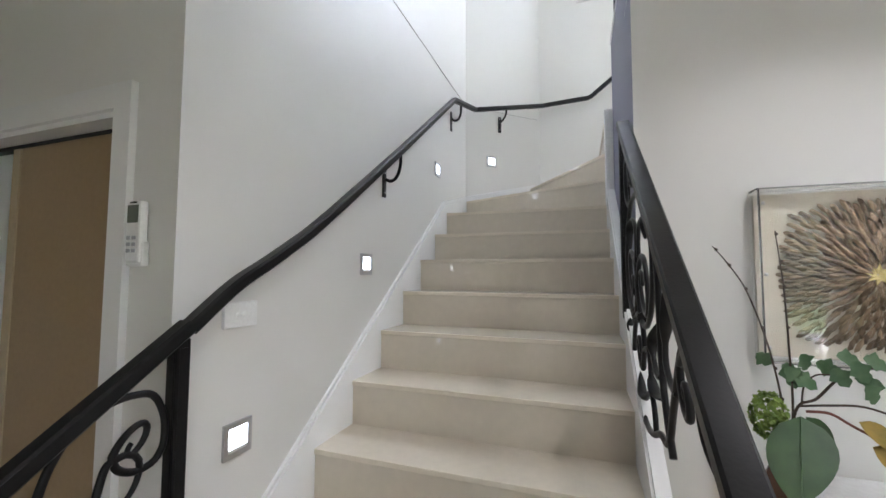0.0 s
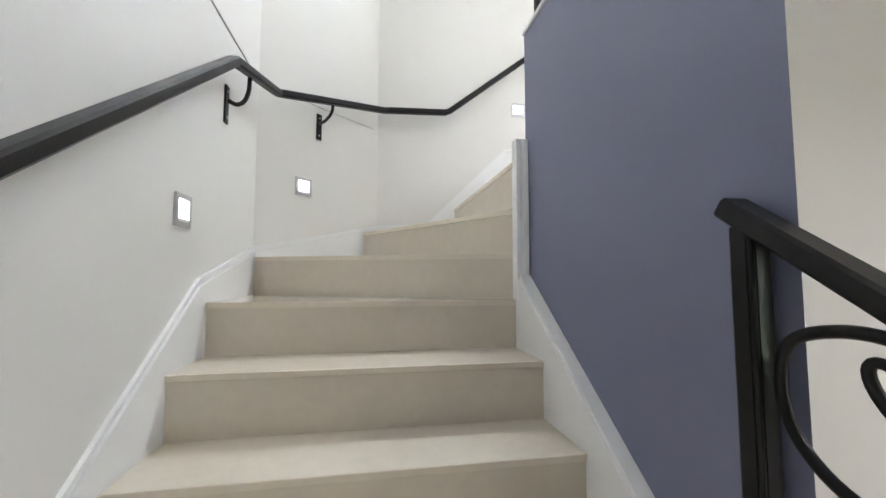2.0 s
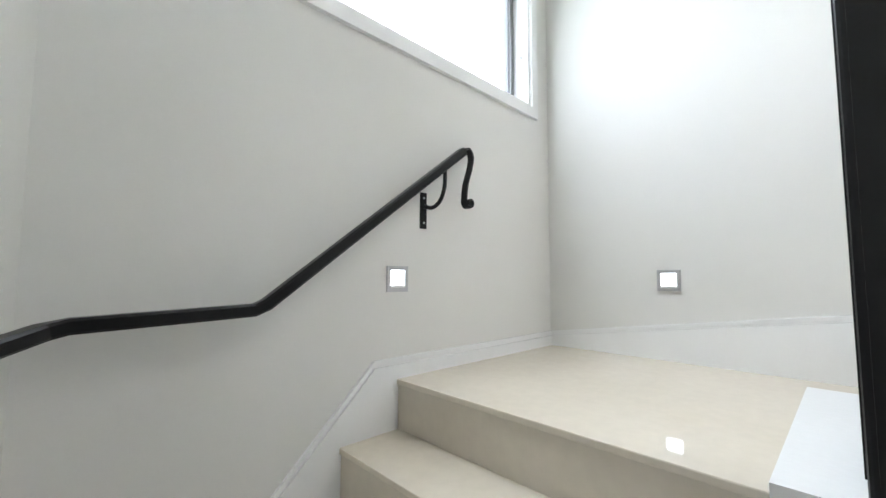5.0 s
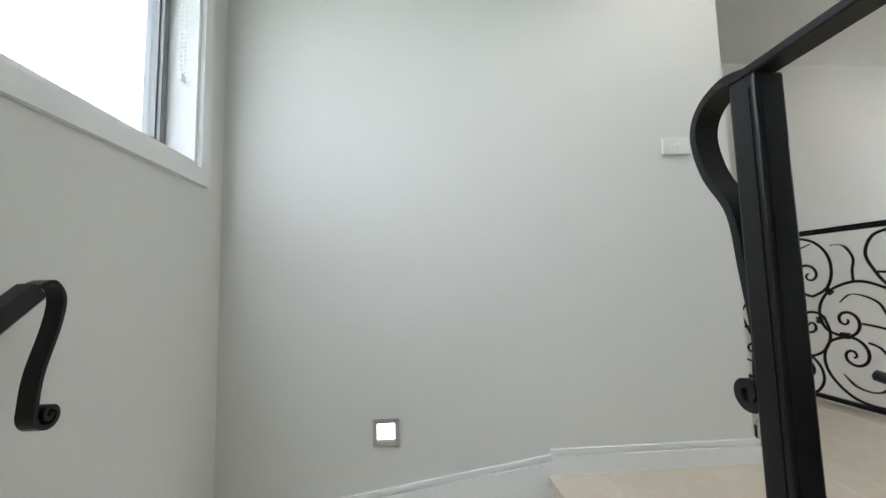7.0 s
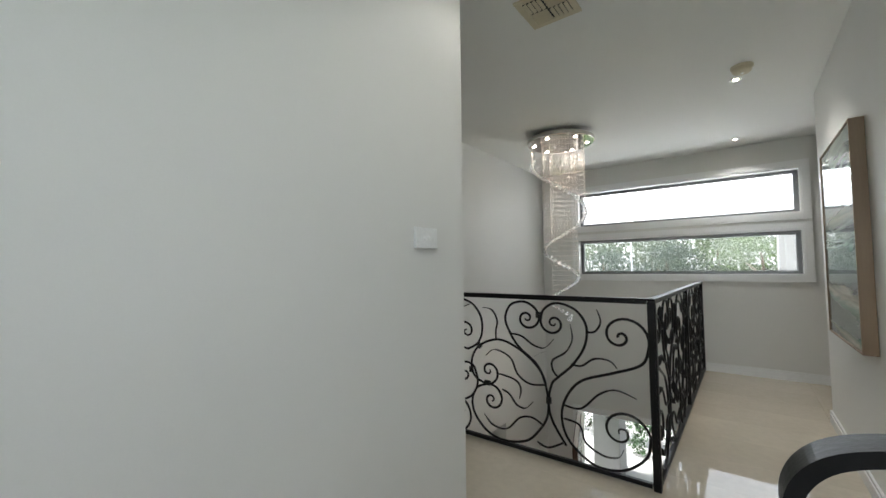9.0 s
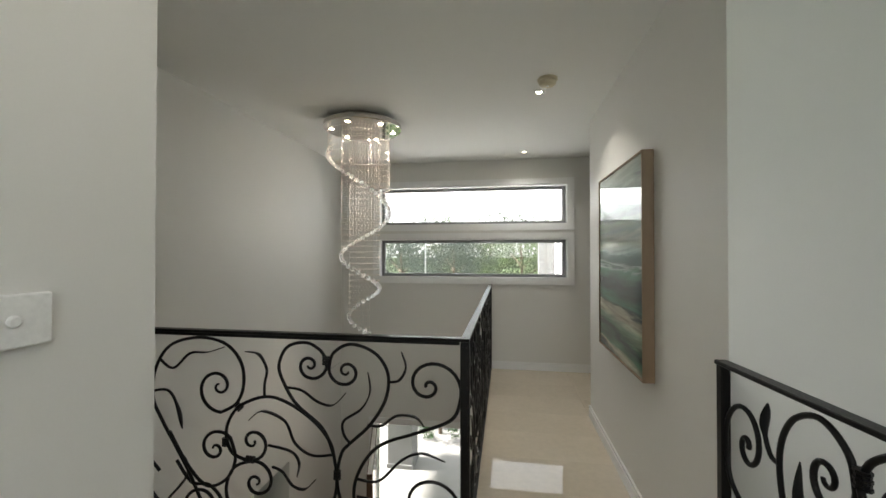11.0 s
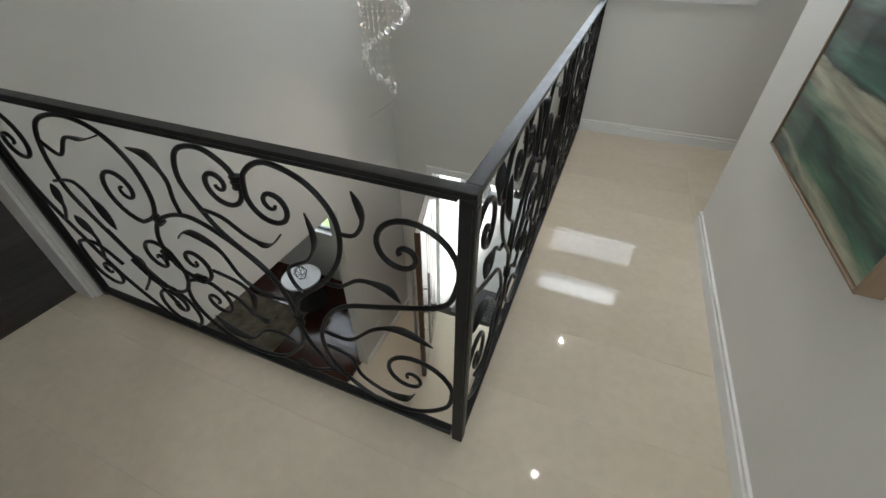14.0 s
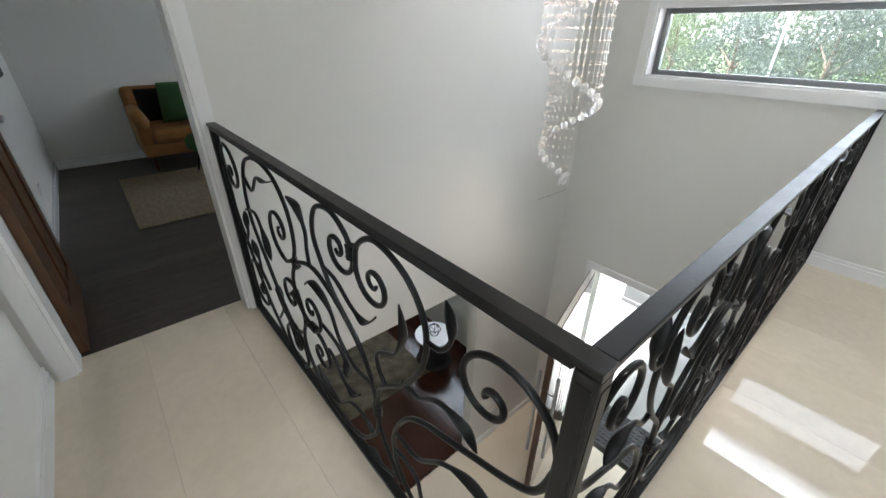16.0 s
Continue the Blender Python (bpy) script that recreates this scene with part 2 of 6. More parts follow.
def wall_y(name, y0, y1, x0, x1, z0, z1, holes=(), mat=None, label=""):
    """A wall between y0 and y1 that runs along x; holes are (x0, x1, z0, z1)."""
    ob = mesh_object(name, pierced(x0, x1, z0, z1, y0, y1, list(holes), lambda u, v, w: (u, w, v)), mat or M_WALL)
    return tagged(ob, label or "smooth off-white painted plaster wall", "wall", kind="structure")


# ---- plan ----
RISE, GOING = 0.178, 0.2455
UP = 17 * RISE            # the hall's floor
TOP = 5.50                # the hall's ceiling
NOSE = {k: (k - 5) * GOING for k in range(1, 12)}   # y of each straight nosing
BLUE_X, WALL_R, WALL_F, WALL_V, WALL_W = 1.14, 2.637, 2.598, 4.02, -3.51

# setting: walls
wall_x("wall_stair_side", -0.12, 0.0, -0.537, 2.02, 0, TOP)
tagged(mesh_object("wall_diagonal", prism(((0, 2.02), (0.578, 2.598), (0.578, 2.72), (-0.12, 2.02)), 0, TOP), M_WALL),
       "off-white painted diagonal wall at the stair's turn", "wall", kind="structure")
STAIR_WIN = (0.99, 2.455, 4.155, 5.25)
wall_y("wall_stair_window", WALL_F, 2.78, 0.578, 2.775, 0, TOP, [STAIR_WIN], label="off-white plaster wall with a wide high window")
wall_x("wall_landing", WALL_R, 2.775, 0.547, WALL_F, 0, TOP)
wall_y("wall_hall_end", 0.372, 0.667, 2.85, WALL_V, UP - 0.3, TOP)
wall_y("wall_hall_return", 0.547, 0.667, 2.775, 2.85, UP - 0.3, TOP)
DOORWAY = (-0.46, 0.278, UP - 0.05, UP + 2.06)
GROUND_OPENING = (-2.31, 0.40, -0.01, 2.40)
wall_x("wall_void", WALL_V, 4.14, -3.51, 0.667, 0, TOP, [DOORWAY, GROUND_OPENING], label="tall off-white plaster wall beside the void")
WIN_U, WIN_L = (1.253, 3.536, 4.724, 5.203), (1.253, 3.536, 4.087, 4.567)
# unseen openings added to let light into the upstairs room and lounge
ROOM_FILL_WIN, LOUNGE_FILL_WIN = (5.2, 7.2, 3.9, 5.2), (5.2, 7.2, 0.9, 2.3)
FRONT_DOOR = (2.42, 3.58, -0.01, 2.29)
wall_y("wall_front", -3.71, WALL_W, -2.72, 8.2, 0, TOP, [WIN_U, WIN_L, FRONT_DOOR, ROOM_FILL_WIN, LOUNGE_FILL_WIN], label="off-white plaster front wall with two strip windows")
wall_x("wall_art", 1.152, 1.272, -2.25, -0.183, UP - 0.3, TOP)
wall_y("wall_over_stairs", -0.303, -0.183, -0.12, 1.152, UP - 0.3, TOP)
wall_x("wall_recess", -0.12, 0.0, -3.51, -0.303, UP - 0.3, TOP)
DOOR_A = (-1.00, -0.225, -0.01, 1.955)
wall_y("wall_ground_door", -0.537, -0.417, -2.6, -0.12, 0, UP - 0.3, [DOOR_A], label="grey-white plaster wall with a sliding door")
wall_x("wall_ground_side", -2.72, -2.6, -3.51, 0.6, 0, UP - 0.3)
wall_y("wall_ground_recess", 0.6, 0.72, -2.72, -0.12, 0, UP - 0.3)
wall_y("wall_shells", 0.49, 0.61, BLUE_X + 0.46, WALL_V, 0, UP - 0.3, label="off-white plaster wall behind a console table")
core = mesh_object("wall_stair_core", box(BLUE_X, 1.60, 0.49, 1.47, 0, 3.006), [M_WALL, M_BLUE])
for p in core.data.polygons:
    if p.normal.x < -0.9 or p.normal.y > 0.9:
        p.material_index = 1
tagged(core, "blue-grey painted low wall between the stair flights", "wall", kind="structure")
tagged(mesh_object("trim", pierced(BLUE_X - 0.006, 1.61, 0.492, 1.476, 3.009, 3.026, [(1.253, 9, -9, 1.362)], lambda u, v, w: (u, v, w)), M_TRIM), "white painted capping on the blue-grey wall", "trim",
       kind="structure")

# setting: floors and ceilings
tagged(mesh_object("ground_floor", box(-2.6, WALL_V + 0.1, -3.51, 0.6, -0.2, 0.0), M_STONE), "polished cream stone floor of the entry", "floor", kind="structure")
slab = mesh_object("floor", pierced(-0.1, 4.13, -3.51, 1.365, UP - 0.3, UP - 0.012,
                   [(2.165, 9, -9, -0.505), (-9, 1.14, -0.183, 9), (2.655, 9, 0.547, 9), (-9, 1.60, 0.49, 9)], lambda u, v, w: (u, v, w)), M_SLAB)
tagged(slab, "cream stone tiled floor of the upper hall", "floor", kind="structure")
ceil = mesh_object("ceiling", box(-0.3, 8.3, -3.7, 2.78, TOP, TOP + 0.15), M_CEIL)
tagged(ceil, "flat white painted ceiling", "ceiling", kind="structure")
gceil = mesh_object("ceiling_ground", pierced(-2.7, 8.2, -3.51, 0.72, UP - 0.32, UP - 0.304,
                    [(2.165, WALL_V + 0.02, -9, -0.505), (-0.12, 1.14, -0.303, 9), (2.655, 4.02, 0.547, 9)], lambda u, v, w: (u, v, w)), M_CEIL)
tagged(gceil, "flat white painted ceiling of the ground floor", "ceiling", kind="structure")
# the carpeted room upstairs and the timber-floored room below
wall_x("wall_room_back", 7.86, 7.98, -3.51, 0.47, 0, TOP)
wall_y("wall_room_side", 0.35, 0.47, 4.14, 7.86, UP - 0.3, TOP)
wall_y("wall_lounge_side", 0.40, 0.52, 4.14, 7.86, 0, UP - 0.3)

# ---- stairs ----


def tread_box(x0, x1, y0, y1, top):
    return box(x0, x1, y0, y1, top - 0.02, top, 0.003)


stairs = thing("staircase", "winding staircase clad in polished cream stone tiles", "stairs", kind="structure")
for k in range(1, 12):
    y = NOSE[k]
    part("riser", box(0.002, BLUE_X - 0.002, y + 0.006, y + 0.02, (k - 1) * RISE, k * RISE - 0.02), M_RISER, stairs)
    if k < 11:
        part("tread", tread_box(0.002, BLUE_X - 0.002, y, y + GOING + 0.02, k * RISE), M_STONE, stairs)


def plan_tread(outline, top):
    return prism(outline, top - 0.02, top)


def plan_riser(a, b, low, high):
    a, b = Vector((*a, 0)), Vector((*b, 0))
    n = (b - a).cross(Vector((0, 0, -1))).normalized() * 0.014
    out = [(a.x, a.y), (b.x, b.y), ((b + n).x, (b + n).y), ((a + n).x, (a + n).y)]
    return prism(out, low, high)


Y11 = NOSE[11]
part("tread", plan_tread(((0.0, Y11), (1.14, Y11), (1.14, 1.50), (0.0, 2.04)), 11 * RISE), M_STONE, stairs)
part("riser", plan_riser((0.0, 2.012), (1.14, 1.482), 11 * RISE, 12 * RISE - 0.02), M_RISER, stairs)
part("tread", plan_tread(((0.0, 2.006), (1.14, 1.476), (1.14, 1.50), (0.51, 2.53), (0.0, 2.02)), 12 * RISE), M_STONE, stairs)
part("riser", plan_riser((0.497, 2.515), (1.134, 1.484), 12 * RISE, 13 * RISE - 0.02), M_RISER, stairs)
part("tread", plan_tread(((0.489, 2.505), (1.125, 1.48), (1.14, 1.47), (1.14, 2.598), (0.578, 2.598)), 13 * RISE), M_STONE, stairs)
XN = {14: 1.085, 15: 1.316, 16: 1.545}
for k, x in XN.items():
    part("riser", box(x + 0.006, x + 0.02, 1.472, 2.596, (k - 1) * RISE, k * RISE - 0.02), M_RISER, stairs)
    if k < 16:
        part("tread", box(x, x + 0.26, 1.472, 2.596, k * RISE - 0.02, k * RISE, 0.003), M_STONE, stairs)
part("landing_tread", box(1.545, 2.653, 1.37, 2.596, 16 * RISE - 0.02, 16 * RISE, 0.003), M_STONE, stairs)
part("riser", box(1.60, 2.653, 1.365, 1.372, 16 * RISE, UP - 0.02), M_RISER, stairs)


# ---- skirting and trim ----
def skirting(line, inward, depth=0.40, thick=0.014, name="baseboard"):
    """A skirting board along (x, y, top) points on a wall; inward points into the room."""
    n = Vector((*inward, 0)).normalized()
    bm = bmesh.new()
    for k, (low, high, t) in enumerate(((-depth, -0.026, thick), (-0.026, -0.014, thick * 0.35), (-0.014, 0.0, thick * 0.8))):
        rows = []
        for x, y, z in line:
            p = Vector((x, y, 0))
            q = p + n * t
            rows.append([bm.verts.new((p.x, p.y, z + low)), bm.verts.new((q.x, q.y, z + low)), bm.verts.new((q.x, q.y, z + high)), bm.verts.new((p.x, p.y, z + high))])
        for a, b in zip(rows, rows[1:]):
            for i in range(4):
                bm.faces.new((a[i], a[(i + 1) % 4], b[(i + 1) % 4], b[i]))
        bm.faces.new(rows[0]); bm.faces.new(rows[-1][::-1])
    return tagged(mesh_object(name, bm, M_TRIM), "white gloss skirting board with a moulded top edge", "baseboard", kind="structure")


def slope(y):
    return 5 * RISE + y / GOING * RISE


skirting([(0, -0.537, slope(-0.537) + 0.118), (0, 1.43, slope(1.43) + 0.112), (0, 2.02, 2.185)], (1, 0))
skirting([(0.0, 2.02, 2.185), (0.568, 2.588, 2.372)], (1, -1))
skirting([(0.57, WALL_F, 2.372), (0.90, WALL_F, 2.39), (1.45, WALL_F, 2.925), (2.655, WALL_F, 2.925)], (0, -1))
skirting([(WALL_R, 2.598, 2.925), (WALL_R, 1.37, 3.10)], (-1, 0))
for a, b, n in (((WALL_R, 1.37), (WALL_R, 0.535), (-1, 0)), ((2.623, 0.547), (2.836, 0.547), (0, -1)), ((2.836, 0.372), (4.02, 0.372), (0, -1)), ((2.85, 0.547), (2.85, 0.358), (-1, 0)),
                ((1.272, -0.183), (1.272, -2.25), (1, 0)), ((0.0, WALL_W), (2.165, WALL_W), (0, 1)), ((1.286, -2.25), (1.152, -2.25), (0, -1))):
    skirting([(*a, UP + 0.092), (*b, UP + 0.092)], n, 0.092)
for a, b, n in (((1.60, 0.49), (4.02, 0.49), (0, -1)), ((WALL_V, -3.51), (WALL_V, -2.31), (-1, 0)), ((3.65, WALL_W), (4.02, WALL_W), (0, 1)), ((-0.16, -0.537), (0.0, -0.537), (0, -1)),
                ((0, WALL_W), (2.35, WALL_W), (0, 1))):
    skirting([(*a, 0.092), (*b, 0.092)], n, 0.092)
for a, b, n in (((4.14, 0.35), (7.86, 0.35), (0, -1)), ((7.86, 0.35), (7.86, -3.4), (-1, 0)), ((4.14, -0.53), (4.14, -3.4), (1, 0))):
    skirting([(*a, UP + 0.092), (*b, UP + 0.092)], n, 0.092)
# the stringer boards of the stair's open side and of the blue-grey wall
bm = bmesh.new()
for x0, x1, drop in ((1.092, 1.135, 0.004), (1.10, 1.139, 0.0)):
    sec = []
    for y in (-1.02, 1.468):
        top = slope(y) + 0.118 - drop * 3
        sec.append([bm.verts.new((x, y, z)) for x, z in ((x0, top - 0.34), (x1, top - 0.34), (x1, top), (x0, top))])
    for i in range(4):
        bm.faces.new((sec[0][i], sec[0][(i + 1) % 4], sec[1][(i + 1) % 4], sec[1][i]))
    bm.faces.new(sec[0]); bm.faces.new(sec[1][::-1])
tagged(mesh_object("baseboard_stringer", bm, M_TRIM), "white gloss stringer board along the stair's edge", "baseboard", kind="structure")
for x0, x1, y1 in ((1.088, 1.108, 1.488), (1.114, 1.139, 1.492)):
    tagged(mesh_object("trim_core", box(x0, x1, 1.440, y1, 11 * RISE, 2.575, 0.004), M_TRIM), "white moulded board end at the stair's turn", "trim", kind="structure")
tagged(mesh_object("trim_core", box(1.10, 1.125, 1.445, 1.482, 11 * RISE, 2.568), M_TRIM), "white moulded board end at the stair's turn", "trim", kind="structure")
skirting([(1.14, 1.47, 2.575), (1.60, 1.47, 2.95)], (0, 1))
skirting([(1.60, 1.47, 2.95), (1.60, 1.37, 3.0)], (1, 0))
# the fine plaster joint line at floor level
for a, b, n in (((0.002, -0.183, 0), (0.002, 2.02, 0), (1, 0)),):
    p, q = Vector(a) + Vector((0, 0, 2.988)), Vector(b) + Vector((0, 0, 2.988))
    tagged(mesh_object("plaster_joint", tube([p, q], 0.0014, 5), M_GROUT), "hairline plaster joint along the wall", "plaster joint", kind="structure")


def casing(name, place, u0, u1, v0, v1, width, proud, label, back=0.0, sides="LRTB"):
    """A flat casing round an opening; place(u, v, w) gives the point, w out of the wall."""
    bm = bmesh.new()
    spans = {"L": (u0 - width, u0, v0 - (width if "B" in sides else 0), v1 + width), "R": (u1, u1 + width, v0 - (width if "B" in sides else 0), v1 + width),
             "T": (u0, u1, v1, v1 + width), "B": (u0, u1, v0 - width, v0)}
    for k in sides:
        a, b, c, d = spans[k]
        for lo, hi, (da, db, dc, dd) in ((back, proud, (0, 0, 0, 0)),):
            vs = [bm.verts.new(place(u, v, w)) for u in (a, b) for v in (c, d) for w in (lo, hi)]
            for q in ((0, 1, 3, 2), (4, 6, 7, 5), (0, 4, 5, 1), (2, 3, 7, 6), (0, 2, 6, 4), (1, 5, 7, 3)):
                bm.faces.new([vs[i] for i in q])
    return tagged(mesh_object(name, bm, M_TRIM), label, "trim", kind="structure")


M_ALU = material("grey_aluminium", (0.235, 0.24, 0.245), 0.4, 0.6, scale=10, grain=200)


def window(name, place, u0, u1, v0, v1, label, mullions=(), depth=0.10):
    """A window in an opening: reveal lining, aluminium frame, pane; w is out of the wall into the room."""
    win = thing(name, label, "window", kind="structure")
    for a, b, c, d in ((u0, u0 + 0.018, v0, v1), (u1 - 0.018, u1, v0, v1), (u0 + 0.018, u1 - 0.018, v0, v0 + 0.018), (u0 + 0.018, u1 - 0.018, v1 - 0.018, v1)):
        bm = bmesh.new()
        vs = [bm.verts.new(place(u, v, w)) for u in (a, b) for v in (c, d) for w in (-0.15, 0.004)]
        for q in ((0, 1, 3, 2), (4, 6, 7, 5), (0, 4, 5, 1), (2, 3, 7, 6), (0, 2, 6, 4), (1, 5, 7, 3)):
            bm.faces.new([vs[i] for i in q])
        part("reveal", bm, M_TRIM, win)
    i0, i1, j0, j1 = u0 + 0.018, u1 - 0.018, v0 + 0.018, v1 - 0.018
    bars = [(i0, i0 + 0.04, j0, j1), (i1 - 0.04, i1, j0, j1), (i0 + 0.04, i1 - 0.04, j0, j0 + 0.035), (i0 + 0.04, i1 - 0.04, j1 - 0.035, j1)]
    bars += [(u - 0.02, u + 0.02, j0 + 0.035, j1 - 0.035) for u in mullions]
    for a, b, c, d in bars:
        bm = bmesh.new()
        for (e, f), inset in (((-depth - 0.045, -depth), 0.0), ((-depth, -depth + 0.012), 0.006)):
            vs = [bm.verts.new(place(u, v, w)) for u in (a + inset, b - inset) for v in (c + inset, d - inset) for w in (e, f)]
            for q in ((0, 1, 3, 2), (4, 6, 7, 5), (0, 4, 5, 1), (2, 3, 7, 6), (0, 2, 6, 4), (1, 5, 7, 3)):
                bm.faces.new([vs[i] for i in q])
        part("window_frame", bm, M_ALU, win)
    bm = bmesh.new()
    vs = [bm.verts.new(place(u, v, w)) for u in (i0 + 0.036, i1 - 0.036) for v in (j0 + 0.031, j1 - 0.031) for w in (-depth - 0.028, -depth - 0.022)]
    for q in ((0, 1, 3, 2), (4, 6, 7, 5), (0, 4, 5, 1), (2, 3, 7, 6), (0, 2, 6, 4), (1, 5, 7, 3)):
        bm.faces.new([vs[i] for i in q])
    pane = part("pane", bm, M_GLASS, win)
    pane.visible_shadow = False
    return win


def on_front(u, v, w):
    return (u, WALL_W + w, v)


def on_stair(u, v, w):
    return (u, WALL_F - w, v)


window("window_1", on_front, *WIN_U, "upper strip window with grey aluminium frame and white reveal")
window("window_2", on_front, *WIN_L, "lower strip window with grey aluminium frame and white reveal")
window("window_4", on_front, *ROOM_FILL_WIN, "wide upstairs room window with grey aluminium frame")
window("window_5", on_front, *LOUNGE_FILL_WIN, "wide lounge window with grey aluminium frame")
window("window_3", on_stair, *STAIR_WIN, "wide stair window with aluminium frame and white reveal")
casing("trim_window", on_front, *WIN_U, 0.064, 0.016, "white flat casing round the strip window")
casing("trim_window", on_front, *WIN_L, 0.064, 0.016, "white flat casing round the strip window")
casing("trim_window", on_stair, *STAIR_WIN, 0.055, 0.018, "white flat casing round the stair window")
# the roller blind's chain at the stair window
chain = thing("blind_chain", "white beaded blind chain hanging in the window reveal", "blind chain")
bm = bmesh.new()
for x in (2.405, 2.425):
    for k in range(48):
        bmesh.ops.create_icosphere(bm, subdivisions=1, radius=0.0028, matrix=Matrix.Translation((x, 2.63, 5.2 - k * 0.0155)))
part("chain", bm, M_PLASTIC, chain)
part("clip", box(2.402, 2.428, 2.624, 2.634, 4.435, 4.46, 0.003), M_PLASTIC, chain)


# ---- wrought iron ----
def iron_curl(lead, centre, turns, sign, other=None):
    """Plan of a scroll: a lead line that winds up round a centre (and, with other, at its start too)."""
    def wind(start, c, n, s):
        d = Vector(start) - Vector(c)
        r, a = d.length, math.atan2(d.y, d.x)
        steps = int(26 * n)
        k = math.log(r / 0.011)
        return [Vector(c) + Vector((math.cos(a + s * 2 * math.pi * n * i / steps), math.sin(a + s * 2 * math.pi * n * i / steps))) * r
                * math.exp(-k * (i / steps) ** 1.15) for i in range(1, steps + 1)]
    path = smooth_path([(*q, 0) for q in lead], 7)
    path = [Vector(q[:2]) for q in path] + wind(lead[-1], centre, turns, sign)
    if other:
        path = wind(lead[0], *other)[::-1] + path
    return path


IRON_S = iron_curl([(.012, .75), (.05, .65), (.20, .58), (.35, .52), (.43, .44), (.48, .32), (.47, .20), (.41, .11), (.29, .04), (.15, .06), (.04, .16), (.02, .27)],
                   (.16, .26), 1.6, -1, ((.15, .79), 1.6, -1))
IRON_M = iron_curl([(.46, .11), (.54, .24), (.56, .35), (.54, .46), (.50, .51), (.41, .60), (.34, .72), (.33, .84), (.39, .93), (.50, .965), (.58, .92), (.60, .85)],
                   (.52, .84), 1.5, -1)
IRON_H = iron_curl([(.56, .35), (.58, .46), (.63, .57), (.75, .67), (.81, .76), (.84, .85), (.80, .94), (.71, .965), (.64, .93), (.61, .88)], (.69, .86), 1.5, 1)
IRON_B = iron_curl([(.56, .35), (.57, .26), (.61, .18), (.70, .08), (.84, .04), (.97, .06), (1.07, .15), (1.10, .25), (1.06, .35), (.97, .39)], (.95, .29), 1.5, 1)
IRON_A = iron_curl([(.57, .41), (.59, .50), (.66, .59), (.78, .67), (.90, .70), (1.03, .65), (1.09, .57), (1.10, .49), (1.07, .42), (1.00, .39)], (.97, .48), 1.4, -1)
IRON_L = iron_curl([(1.21, .13), (1.295, .309), (1.369, .434), (1.44, .552), (1.49, .66), (1.48, .80), (1.40, .925), (1.25, .97), (1.11, .945), (1.03, .86), (1.015, .75), (1.05, .66), (1.13, .61)],
                   (1.14, .735), 1.5, 1)
IRON_C = iron_curl([(1.40, .50), (1.30, .34), (1.20, .25), (1.10, .29), (1.055, .39), (1.08, .49)], (1.158, .432), 1.4, -1)
IRON_D = iron_curl([(1.36, .36), (1.28, .26), (1.19, .255), (1.125, .19), (1.12, .10), (1.18, .03), (1.27, .045)], (1.215, .155), 1.5, 1)
IRON_E = iron_curl([(1.32, .03), (1.50, .20), (1.62, .40), (1.72, .62), (1.74, .85), (1.68, .94)], (1.64, .82), 1.5, 1)
IRON_F = iron_curl([(1.45, .30), (1.55, .38), (1.68, .35), (1.70, .24)], (1.587, .22), 1.5, -1)
IRON_SCROLLS = (IRON_S, IRON_M, IRON_H, IRON_B, IRON_A, IRON_L, IRON_C, IRON_D, IRON_E, IRON_F)
IRON_LEAVES = (((.47, .35), (.37, .35), (.27, .45), (.18, .49), (.08, .46)), ((.47, .27), (.38, .25), (.35, .16), (.26, .11), (.18, .12), (.15, .17)),
               ((.58, .45), (.68, .44), (.76, .49), (.81, .59), (.92, .63), (.99, .58)), ((.89, .47), (.78, .45), (.74, .40), (.75, .33)),
               ((.87, .37), (.82, .35), (.77, .29), (.71, .28), (.66, .33)), ((.60, .20), (.67, .23), (.75, .21), (.84, .12), (.94, .12), (1.01, .18)))
IRON_LEAVES += (((.81, .75), (.73, .74), (.65, .69), (.58, .68), (.52, .74)), ((.50, .51), (.53, .55), (.53, .61), (.45, .67), (.41, .75), (.42, .84)),
                ((.33, .80), (.28, .81), (.25, .87), (.27, .94)), ((.42, .60), (.36, .60), (.29, .65), (.21, .65), (.17, .61)),
                ((.91, .70), (.91, .76), (.90, .83), (.94, .90), (1.01, .91)), ((.48, .12), (.57, .07), (.64, .09)))
IRON_LEAVES += (((1.458, .858), (1.382, .814), (1.293, .89), (1.20, .90), (1.113, .929)), ((1.536, .681), (1.414, .703), (1.357, .623), (1.331, .515)), ((1.40, .17), (1.30, .30), (1.34, .40)),
                ((1.56, .30), (1.52, .42), (1.57, .52)), ((1.66, .47), (1.60, .55), (1.58, .66)))
IRON_COLLARS = ((.615, .885, 0), (.56, .36, 0), (.98, .395, 90), (1.04, .645, 45), (1.105, .47, 0))


